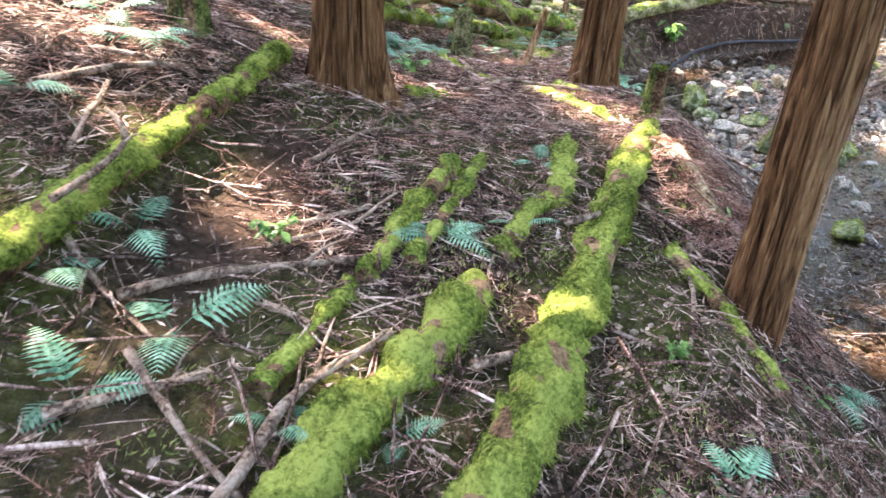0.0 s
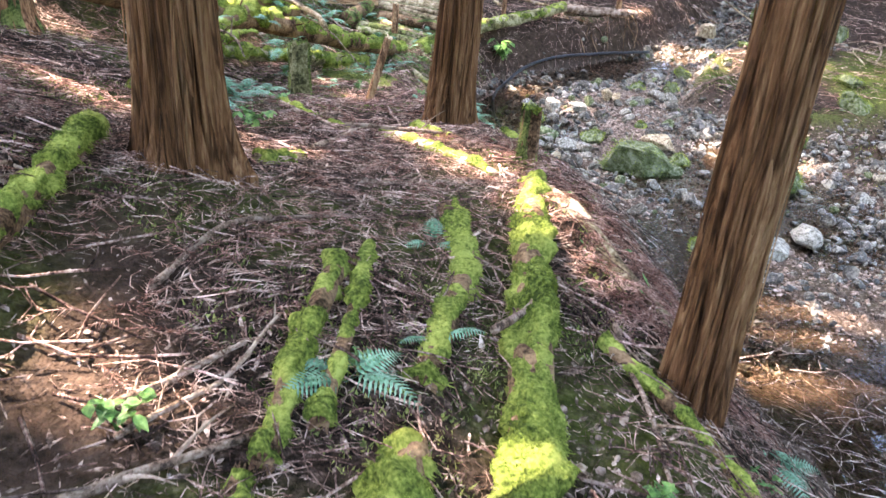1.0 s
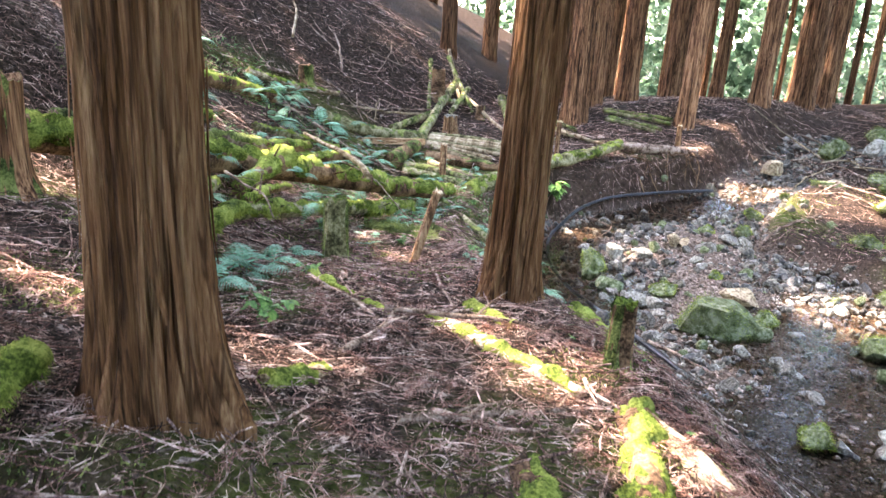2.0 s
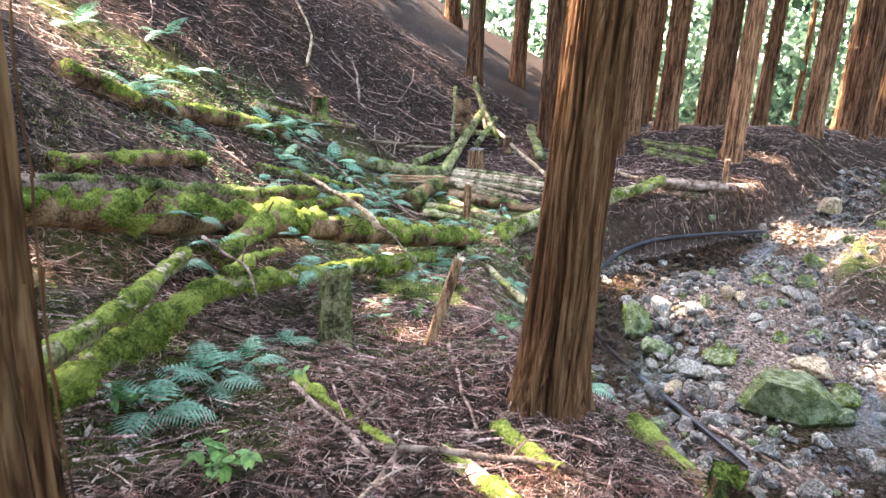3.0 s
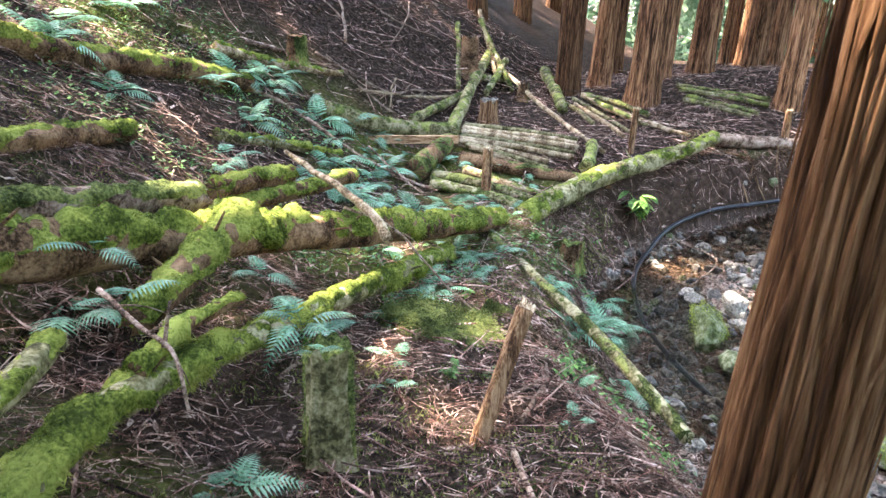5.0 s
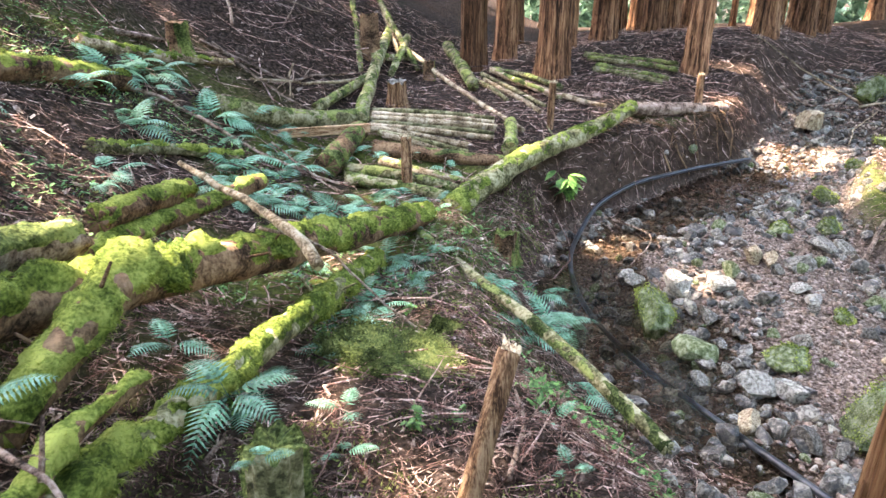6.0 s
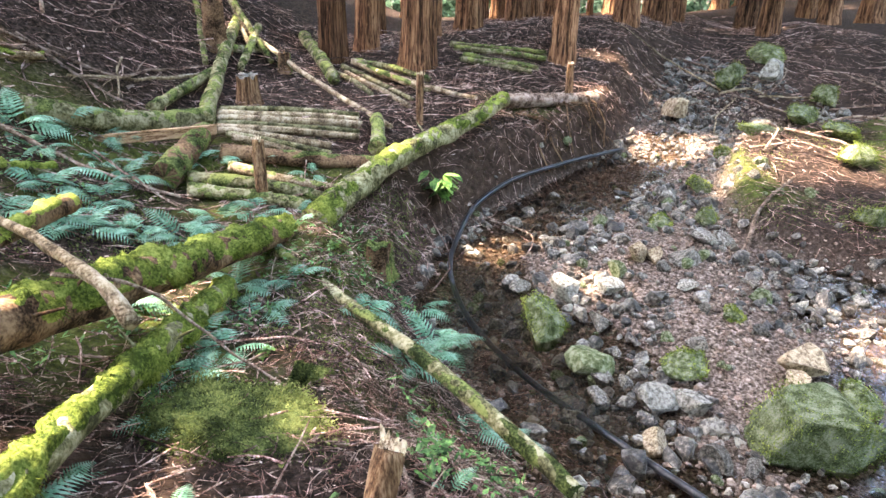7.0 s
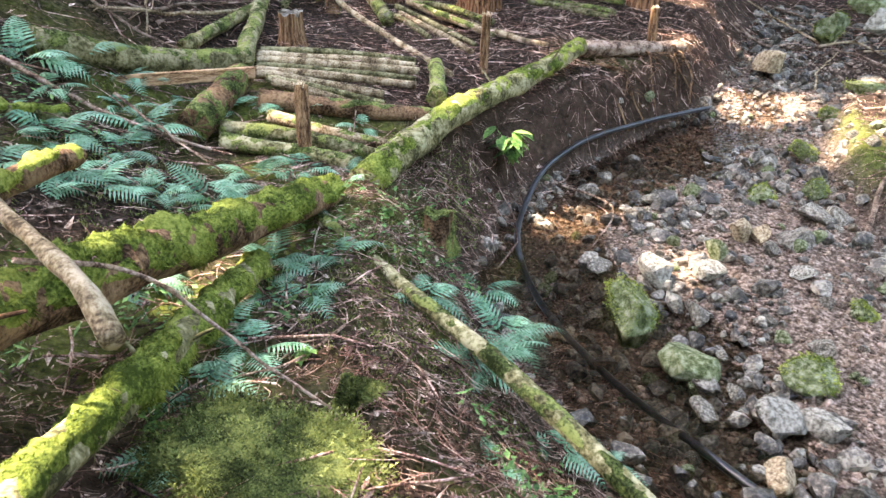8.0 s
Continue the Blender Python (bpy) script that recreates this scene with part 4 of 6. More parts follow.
PL = "thin grey-green pole laid in a row as decking"
DECK = ((2.12, 15.5, 3.62, 15.0), (2.06, 15.33, 3.55, 14.84), (2.02, 15.18, 3.52, 14.68), (1.98, 15.02, 3.42, 14.5), (1.94, 14.86, 3.36, 14.36), (1.92, 14.7, 2.98, 14.2), (1.98, 14.5, 2.92, 14.02), (2.0, 14.34, 2.7, 13.98))
for k, (xa, ya, xb, yb) in enumerate(DECK):
    za, zb = max(float(land(xa, ya)), -0.57), float(land(xb, yb))
    pole([(xa, ya, za + 0.07), ((xa + xb) / 2, (ya + yb) / 2 + 0.02, (za + zb) / 2 + 0.08), (xb, yb, zb + 0.07)], 0.036 + 0.006 * (k % 3), PL, "bare" if k % 3 else "pole", seed=200 + k)
pole(on([(1.85, 14.2), (2.7, 13.9), (3.62, 13.66)], 0.07), 0.085, "thick brown bearer log under the pole decking", "rotten", 0.2, seed=210)
pole(on([(3.36, 13.8), (3.72, 14.66)], 0.12), 0.085, "short green half-log across the decking", "pole", 0.9, seed=211)
pole(on([(1.22, 13.62), (1.45, 14.05), (1.75, 14.6)], 0.13), 0.14, "mossy sawn log end under the decking", "rotten", 0.95, seed=212)
pole(on([(1.45, 13.73), (2.05, 13.4), (2.6, 13.06)], 0.08), 0.07, "mossy pole sunk among ferns", "pole", 0.9, seed=213)
pole(on([(1.88, 13.92), (2.3, 13.55), (2.75, 13.2)], 0.07), 0.055, "pale pole sunk among ferns", "bare", 0.4, seed=214)
pole(on([(1.4, 13.5), (1.85, 13.25), (2.3, 12.95)], 0.07), 0.065, "mossy pole sunk among ferns", "pole", 0.85, seed=224)
pole(on([(0.19, 14.17), (1.0, 14.65), (1.92, 15.07)], 0.11), 0.12, "smooth green-grey log beside the decking", "pole", 0.55, seed=215)
pole(on([(1.84, 14.95), (2.43, 16.77), (3.07, 18.5)], 0.13), 0.09, "pale mossy pole leaning up the slope", "pole", 0.6, seed=216)
pole(on([(1.35, 15.25), (1.9, 16.0), (2.39, 16.75)], 0.08), 0.065, "pale mossy pole leaning up the slope", "pole", 0.5, seed=217)
pole(on([(3.07, 18.4), (3.59, 16.71), (3.83, 14.56)], 0.07), 0.038, "long bare pole resting on the slope", "bare", 0.0, seed=218)
pole(on([(4.3, 19.2), (4.05, 17.6), (3.85, 16.47)], 0.1), 0.1, "mossy log lying down the slope", "pole", 0.8, seed=219)
pole(on([(2.56, 19.1), (2.24, 16.81)], 0.05), 0.045, "thin upright mossy stick on the slope", "pole", 0.7, seed=220)
pole([at(3.08, 19.7, 0.3), at(3.02, 17.67, 0.12)], 0.04, "bare stick leaning in the brush heap", "bare", 0.0, seed=221)
pole([at(3.3, 18.2, 0.25), at(2.7, 16.9, 0.1)], 0.06, "mossy branch in the brush heap", "pole", 0.8, seed=222)
pole(on([(2.5, 17.3), (3.35, 17.9)], 0.06), 0.055, "mossy branch in the brush heap", "pole", 0.7, seed=223)
pole([at(2.9, 18.7, 0.5), at(3.25, 17.4, 0.1)], 0.045, "mossy branch in the brush heap", "pole", 0.6, seed=225)
for k, (xa, ya, xb, yb, h) in enumerate(((4.28, 17.29, 4.56, 15.51, 0.06), (4.24, 17.05, 4.44, 15.34, 0.03), (4.48, 17.32, 5.11, 16.1, 0.1), (5.01, 15.89, 5.39, 15.27, 0.04), (4.09, 17.15, 4.17, 15.96, 0.03), (4.4, 17.2, 4.8, 15.7, 0.12), (4.55, 17.0, 4.95, 15.8, 0.05), (4.6, 16.6, 5.2, 15.5, 0.06))):
    pole(on([(xa, ya), ((xa + xb) / 2 + 0.03, (ya + yb) / 2), (xb, yb)], h), 0.036 + 0.006 * (k % 3), "thin pale pole in a loose stack", "bare" if k % 2 else "pole", 0.5 if k in (2, 5) else 0.0, "stacked poles", 230 + k)
for k, (xa, ya, xb, yb) in enumerate(((6.22, 17.55, 7.33, 16.48), (6.15, 17.3, 7.2, 16.3), (6.12, 16.96, 6.88, 16.02), (6.0, 16.8, 6.7, 15.95))):
    pole(on([(xa, ya), (xb, yb)], 0.05), 0.045, "mossy pole stacked between the trees", "pole", 0.85 if k < 3 else 0.3, "stacked poles", 240 + k)


def plank():
    a, b = np.array([0.70, 14.3, -0.41]), np.array([1.86, 14.45, -0.43])
    ob = thing("sawn_plank", a, "weathered orange-brown sawn plank on edge", "plank")
    line = spline([a, b], 24)
    t, side, top = frames(line)
    rng = np.random.default_rng(3)
    ring = np.array([(-0.02, -0.05), (0.02, -0.05), (0.022, -0.045), (0.022, 0.045), (0.02, 0.05), (-0.02, 0.05), (-0.022, 0.045), (-0.022, -0.045)])
    v = line[:, None] + ring[None, :, :1] * side[:, None] + ring[None, :, 1:] * top[:, None] + rng.normal(0, 0.0012, (24, 8, 3))
    f = [grid_faces(24, 8), np.stack([np.arange(8)[::-1], np.arange(8) + 23 * 8])]
    part("board", mesh_of("board", v.reshape(-1, 3) - a, f, False, M["plank"]), ob)


plank()


# ---- dead branches ----
def branch(points, r, label, wood="branch", twigs=3, seed=0, name="dead_branch", group="fallen branches"):
    rng = np.random.default_rng(seed)
    pts = np.asarray(points, float)
    length = np.linalg.norm(np.diff(pts, axis=0), axis=1).sum()
    n = max(6, int(length / 0.04))
    line = spline(pts, n)
    s = np.linspace(0, 1, n)
    line = line + (0.018 * np.sin(np.pi * s) * np.minimum(length, 1))[:, None] * np.stack([fnoise(line, 4.0, seed + k, 2) for k in range(3)], -1)
    ob = thing(name, pts[0], label, "branch", group)
    radii = r * (1 - 0.45 * s)[:, None] * (1 + 0.15 * fnoise(line, 14, seed + 6, 2))[:, None] * (1 + rng.uniform(-0.08, 0.08, (1, 9)))
    v, f = tube(line, radii, 9)
    part("stem", mesh_of("stem", v - pts[0], f, True, M[wood]), ob)
    t, side, top = frames(line)
    for _ in range(twigs):
        k = rng.integers(n // 5, n - 1)
        d = t[k] * 0.8 + side[k] * rng.uniform(-1, 1) + top[k] * rng.uniform(-0.15, 0.5)
        ln = rng.uniform(0.08, 0.3) * min(1.0, length)
        tw = line[k] + d / np.linalg.norm(d) * ln * np.linspace(0, 1, 6)[:, None] + [0, 0, 0.02] * np.sin(np.linspace(0, 3, 6))[:, None]
        v, f = tube(tw, np.linspace(0.4 * r, 0.12 * r, 6), 6)
        part("twig", mesh_of("twig", v - pts[0], f, True, M[wood]), ob)
    return ob


BR = "bare brown dead branch lying on the litter"
PATH_STICKS = (([(-0.8, 2.2), (-0.5, 2.49), (-0.1, 2.68)], 0.022, 0.035), ([(-0.28, 1.45), (-0.15, 1.9), (0.07, 2.24)], 0.022, 0.05), ([(0.44, 4.74), (0.8, 4.83), (1.2, 4.9)], 0.018, 0.03),
               ([(-0.67, 1.95), (-0.5, 1.75), (-0.22, 1.5)], 0.016, 0.05), ([(-0.78, 1.68), (-0.6, 1.8), (-0.44, 1.92)], 0.02, 0.03), ([(-0.4, 2.34), (-0.25, 2.28), (-0.08, 2.2)], 0.014, 0.02),
               ([(-1.55, 3.2), (-1.3, 3.6), (-1.0, 3.98)], 0.02, 0.04), ([(-1.2, 2.8), (-1.33, 3.45)], 0.016, 0.04), ([(-1.5, 3.7), (-1.1, 3.75), (-0.95, 3.85)], 0.014, 0.03),
               ([(-1.85, 3.0), (-1.4, 3.3), (-1.1, 3.45)], 0.013, 0.03), ([(-0.45, 3.45), (-0.18, 3.95), (0.2, 4.15), (0.48, 4.15)], 0.015, 0.03), ([(-0.5, 2.82), (-0.3, 3.0), (-0.12, 3.16)], 0.015, 0.02),
               ([(-0.45, 2.7), (-0.2, 2.95), (0.0, 3.3)], 0.01, 0.03))
TRUNK_STICKS = (([(0.23, 5.5), (0.42, 5.85), (0.55, 6.17)], 0.024, 0.03), ([(0.05, 6.9), (0.25, 6.5), (0.46, 6.13)], 0.02, 0.03), ([(0.5, 6.2), (1.1, 6.1), (1.85, 5.75)], 0.016, 0.06),
                ([(0.6, 4.9), (0.9, 4.68), (1.14, 4.7)], 0.012, 0.02), ([(0.75, 3.15), (0.92, 3.3), (1.07, 3.5)], 0.018, 0.12), ([(0.34, 2.15), (0.45, 2.22), (0.56, 2.34)], 0.02, 0.05),
                ([(1.25, 3.8), (1.3, 3.45), (1.3, 3.15)], 0.014, 0.02), ([(1.43, 3.5), (1.3, 3.0), (1.16, 2.5)], 0.014, 0.03), ([(-0.4, 7.5), (-0.1, 7.5), (0.24, 7.55)], 0.01, 0.04),
                ([(0.28, 7.35), (0.4, 6.9), (0.55, 6.5)], 0.014, 0.03), ([(0.4, 6.65), (0.52, 6.86)], 0.012, 0.06), ([(1.05, 8.1), (1.0, 7.3), (0.98, 6.5)], 0.014, 0.03),
                ([(1.18, 8.45), (1.4, 8.8), (1.5, 9.1), (1.62, 9.5)], 0.014, 0.03), ([(1.12, 8.6), (1.45, 8.95)], 0.011, 0.04))
STREAM_STICKS = (([(3.62, 8.95), (3.8, 8.6), (4.0, 8.2)], 0.025, 0.05), ([(0.0, 8.75), (0.1, 8.9), (0.2, 8.8)], 0.012, 0.03), ([(-0.75, 14.85), (-0.1, 15.3), (0.45, 15.5)], 0.03, 0.04),
                 ([(0.07, 15.55), (0.5, 15.6), (1.0, 15.66), (1.6, 16.2), (2.28, 16.76)], 0.022, 0.05), ([(-0.74, 13.6), (-0.2, 13.88), (0.1, 13.8)], 0.025, 0.05), ([(0.0, 13.8), (0.6, 13.6), (1.3, 13.3)], 0.02, 0.08),
                 ([(6.3, 11.45), (7.0, 11.9), (7.95, 12.25)], 0.025, 0.08), ([(1.55, 10.75), (1.2, 10.5), (0.95, 10.45)], 0.008, 0.05), ([(8.6, 13.3), (9.4, 13.9), (10.2, 13.8)], 0.025, 0.06),
                 ([(9.15, 16.2), (9.6, 15.9), (10.1, 15.8)], 0.025, 0.06), ([(8.2, 12.9), (9.0, 13.4), (9.6, 14.4)], 0.02, 0.08), ([(0.7, 13.9), (1.1, 13.3), (1.3, 12.9)], 0.012, 0.1),
                 ([(4.5, 13.35), (4.72, 12.95), (4.55, 12.6), (4.15, 12.3)], 0.011, 0.1))
for k, (pts, r, h) in enumerate(PATH_STICKS + TRUNK_STICKS + STREAM_STICKS):
    branch(on(pts, h), r, BR, seed=300 + k, twigs=2 + k % 3)
branch([(-0.98, 2.25, 0.34), (-0.93, 2.65, 0.36), (-1.12, 3.0, 0.38)], 0.016, "forked dead stick leaning over the mossy log", seed=351)
branch([(-1.0, 2.3, 0.2), (-0.9, 2.25, 0.08), (-0.62, 2.02, 0.0)], 0.014, "thin dead stick propped against the mossy log", seed=352)
branch([(0.61, 9.72, -0.1), (0.54, 9.93, -0.01), (0.38, 10.3, 0.03), (0.14, 10.75, 0.08), (-0.08, 11.15, 0.13)], 0.037, "pale bark-free branch lying across the mossy trunk", "bare", 1, 353)
branch([(-0.66, 8.32, 0.2), (-0.48, 8.15, 0.13), (-0.35, 8.02, 0.1), (-0.24, 7.8, -0.05)], 0.012, "forked pinkish dead branch over the crossed logs", seed=354, twigs=4)
branch([(-0.36, 8.03, 0.08), (-0.34, 8.1, 0.24)], 0.010, "upright dead twig on the crossed logs", seed=355, twigs=2)
branch([(0.35, 10.2, -0.03), (0.7, 10.4, -0.25), (1.05, 10.3, -0.62), (1.3, 10.1, -0.8)], 0.011, "thin twig hanging off the mossy trunk", seed=356, twigs=2)
log("decayed_wood", "lemon-coloured rotten wood with moss in a patch of sun", "branch", on([(0.78, 6.3), (1.05, 5.6), (1.32, 5.1)], 0.03), 0.04, 0.035, 0.8, 361, "fresh")
log("decayed_wood", "crumbling pale root beside the big trunk", "branch", on([(-0.1, 5.0), (0.15, 5.25)], 0.02), 0.05, 0.035, 0.9, 362, "bare")
log("decayed_wood", "thin decayed branch with moss on the path", "branch", on([(0.05, 7.0), (0.25, 6.7), (0.55, 6.3)], 0.02), 0.025, 0.018, 0.6, 363, "bare")
log("root", "crumbling pale root running out on the stream bank", "root", on([(1.5, 4.75), (1.56, 4.3), (1.66, 3.95), (1.85, 3.6)], 0.01), 0.065, 0.045, 0.0, 364, "bare", bumpy=1.6)
log("decayed_wood", "yellow moss on a decayed limb beneath the big trunk", "branch", on([(1.1, 6.6), (1.16, 6.3), (1.25, 6.05)], 0.02), 0.035, 0.03, 0.9, 365)
log("decayed_wood", "mossy log end jutting over the stream bank", "log", on([(1.95, 6.9), (2.05, 6.4), (2.1, 6.0)], 0.05), 0.06, 0.06, 0.95, 366)


# ---- stones ----
def stone_mesh(seed, flat=0.65, material="stone", sub=3):
    bm = bmesh.new()
    bmesh.ops.create_icosphere(bm, subdivisions=sub, radius=1.0)
    v = np.array([q.co[:] for q in bm.verts])
    rng = np.random.default_rng(seed)
    for _ in range(14):
        d = rng.normal(0, 1, 3)
        d /= np.linalg.norm(d)
        over = np.maximum(0, v @ d - rng.uniform(0.38, 0.75))
        v = v - over[:, None] * d * 0.98
    v = v * (1 + 0.055 * fnoise(v, 2.5, seed, 3))[:, None] * [1, rng.uniform(0.65, 1), flat * rng.uniform(0.7, 1.1)]
    for q, co in zip(bm.verts, v):
        q.co = co
    me = bpy.data.meshes.new("stone")
    bm.to_mesh(me)
    bm.free()
    me.polygons.foreach_set("use_smooth", np.full(len(me.polygons), False))
    me.materials.append(M[material])
    return me


def boulder(x, y, size, label, material, seed, h=0.25, turn=0.0, flat=0.65, moss=0.0):
    me = stone_mesh(seed, flat, material, 4 if size > 0.25 else 3)
    p = at(x, y, 0)
    ob = thing("rock", p, label, "rock", "stream rocks")
    part("stone", me, ob, m=pose(0, 0, size * h, 4, 3, turn) @ Matrix.Diagonal((size, size, size, 1)))
    if moss:
        rng = np.random.default_rng(seed)
        n = int(9000 * size) if moss < 1.5 else int(60000 * size)
        src = np.array([q.co[:] for q in me.vertices])
        src = src[src[:, 2] > -0.1]
        src = src[rng.integers(0, len(src), n)]
        src = src[fnoise(src, 1.7, seed, 2) < moss - 0.3]
        n = len(src)
        c = (src + rng.normal(0, 0.05, (n, 3))) * size
        b, nn = rng.normal(0, 0.0035, (n, 3)), src + rng.normal(0, 0.4, (n, 3))
        v = np.stack([c - b, c + b, c + nn * 0.014], 1).reshape(-1, 3)
        part("moss", mesh_of("moss", v, np.arange(3 * n).reshape(-1, 3), True, M["moss_dark" if moss > 1.5 else "moss"]), ob, "cushion of bright moss", pose(0, 0, size * h, 4, 3, turn))
    return ob


boulder(4.56, 9.42, 0.68, "large green lichen-covered boulder in the stream", "stone_moss", 1, 0.1, 20, 0.62, 0.8)
boulder(3.92, 11.45, 0.35, "dark rock under a cap of green moss", "stone_moss", 2, 0.25, 40, 0.8, 1.2)
boulder(3.88, 10.86, 0.31, "flat grey-green slab in the stream", "stone_moss", 3, 0.2, 70, 0.5)
boulder(4.33, 11.7, 0.21, "pale upright block of rock", "stone_pale", 4, 0.5, 30, 1.1)
boulder(4.64, 11.52, 0.2, "white sunlit rock on the gravel bar", "stone_pale", 5, 0.35, 15, 0.7)
boulder(4.45, 10.32, 0.22, "small rock with bright yellow-green moss", "stone_moss", 6, 0.4, 0, 0.8, 1.0)
boulder(3.98, 10.08, 0.21, "pale grey angular rock", "stone_pale", 7, 0.35, 60, 0.7)
boulder(4.14, 9.93, 0.18, "pale grey angular rock", "stone_pale", 8, 0.35, 120, 0.8)
boulder(5.22, 9.88, 0.28, "tan angular block by the pool", "stone_tan", 9, 0.4, 10, 0.75)
boulder(5.02, 9.76, 0.19, "tan wedge of rock by the pool", "stone_tan", 10, 0.3, 60, 0.6)
boulder(5.32, 9.47, 0.29, "grey rock with moss beside the pool", "stone_moss", 11, 0.3, 60, 0.6, 0.5)
boulder(5.3, 11.86, 0.15, "tan upright stone on the gravel", "stone_tan", 12, 0.4, 10, 1.0)
boulder(5.4, 11.76, 0.14, "tan upright stone on the gravel", "stone_tan", 13, 0.4, 80, 1.0)
boulder(6.24, 11.92, 0.2, "rounded grey stone in shallow water", "stone", 14, 0.3, 10, 0.7)
boulder(5.7, 11.6, 0.24, "flat grey stone in shallow water", "stone", 15, 0.2, 45, 0.45)
boulder(4.72, 13.25, 0.21, "round grey stone by the pipe", "stone", 16, 0.4, 45, 0.8)
boulder(8.95, 15.15, 0.38, "big angular tan rock at the head of the pool", "stone_tan", 17, 0.45, 30, 0.75)
boulder(7.25, 13.0, 0.2, "rock tipped with yellow moss", "stone_moss", 18, 0.4, 30, 0.8, 0.7)
boulder(11.45, 15.6, 0.42, "large pale rock up the stream", "stone_pale", 19, 0.35, 10, 0.8)
boulder(10.5, 15.7, 0.45, "dark rock with green moss up the stream", "stone_moss", 20, 0.3, 10, 0.7, 0.7)
boulder(6.1, 12.4, 0.2, "dark rock with green moss in the riffle", "stone_moss", 21, 0.2, 10, 0.7, 0.7)
boulder(6.7, 12.3, 0.2, "dark wet rock with moss in the riffle", "stone_moss", 22, 0.2, 50, 0.7, 0.5)
boulder(4.35, 7.1, 0.25, "low rock capped with vivid green moss", "stone_moss", 23, 0.25, 50, 0.6, 1.2)
boulder(5.0, 6.9, 0.3, "pale boulder on the far side of the pool", "stone_pale", 24, 0.3, 20, 0.6)
boulder(5.6, 7.2, 0.3, "pale boulder on the far side of the pool", "stone_pale", 25, 0.3, 70, 0.6)
boulder(6.3, 8.6, 0.4, "boulder with moss across the stream", "stone_moss", 26, 0.2, 70, 0.6, 0.8)
boulder(9.3, 12.4, 0.4, "mossy slab on the sunny bank", "stone_moss", 27, 0.2, 70, 0.5, 0.9)
boulder(9.1, 13.7, 0.35, "dark rock on the sunny bank", "stone_moss", 28, 0.3, 10, 0.6, 0.5)
boulder(1.0, 9.75, 0.52, "low mound of rock under a mat of olive moss", "moss_dark", 29, -0.05, 35, 0.36, 1.9)
boulder(1.42, 10.15, 0.15, "small rounded rock under moss", "moss_dark", 30, 0.2, 35, 0.7, 1.9)

boulder(5.33, 11.22, 0.14, "pale pointed stone on the gravel", "stone_pale", 31, 0.35, 25, 0.7)
boulder(4.1, 12.1, 0.17, "flat grey stone by the pipe", "stone", 32, 0.25, 65, 0.5)
boulder(3.66, 9.8, 0.16, "rust-stained stone beside the pipe", "stone_tan", 33, 0.25, 10, 0.6)
boulder(3.7, 10.42, 0.15, "dark wet stone beside the pipe", "stone", 34, 0.25, 50, 0.6)
boulder(5.32, 10.66, 0.17, "dark stone with a mossy cap on the gravel", "stone_moss", 35, 0.2, 20, 0.5, 0.9)
boulder(9.55, 13.95, 0.4, "dark flat-topped rock on the sunny bank", "stone", 36, 0.3, 70, 0.6)
for k, (x, y, sz) in enumerate(((8.0, 11.2, 0.3), (8.8, 10.4, 0.35), (9.9, 13.0, 0.4), (10.6, 14.2, 0.35), (8.2, 13.5, 0.22), (12.2, 16.3, 0.45), (7.4, 9.8, 0.3), (9.6, 11.6, 0.3), (11.6, 14.6, 0.4))):
    boulder(x, y, sz, "mossy boulder on the far bank of the stream", "stone_moss", 300 + k, 0.2, 40 * k, 0.65, 0.9)
STONES = [stone_mesh(60 + k, 0.7, "stone" if k % 3 else "stone_moss", 2) for k in range(9)]
rng = np.random.default_rng(77)
made = 0
while made < 280:
    x, y = rng.uniform(2.9, 8.0), rng.uniform(7.5, 14.5)
    d, wide, deep = (float(q) for q in shore(np.array(x), np.array(y)))
    if not -5.0 < d < 0.25:
        continue
    size = min(0.18, 0.04 + rng.exponential(0.04))
    ob = new("river_stone", STONES[made % 9])
    p = at(x, y, size * 0.25)
    ob.matrix_basis = Matrix.LocRotScale(p, Euler((rng.uniform(-0.3, 0.3), rng.uniform(-0.3, 0.3), rng.uniform(0, 6.28))), (size, size * rng.uniform(0.8, 1.1), size))
    tagged(ob, "grey-brown stone in the stream bed", "stone", "river stones")
    made += 1


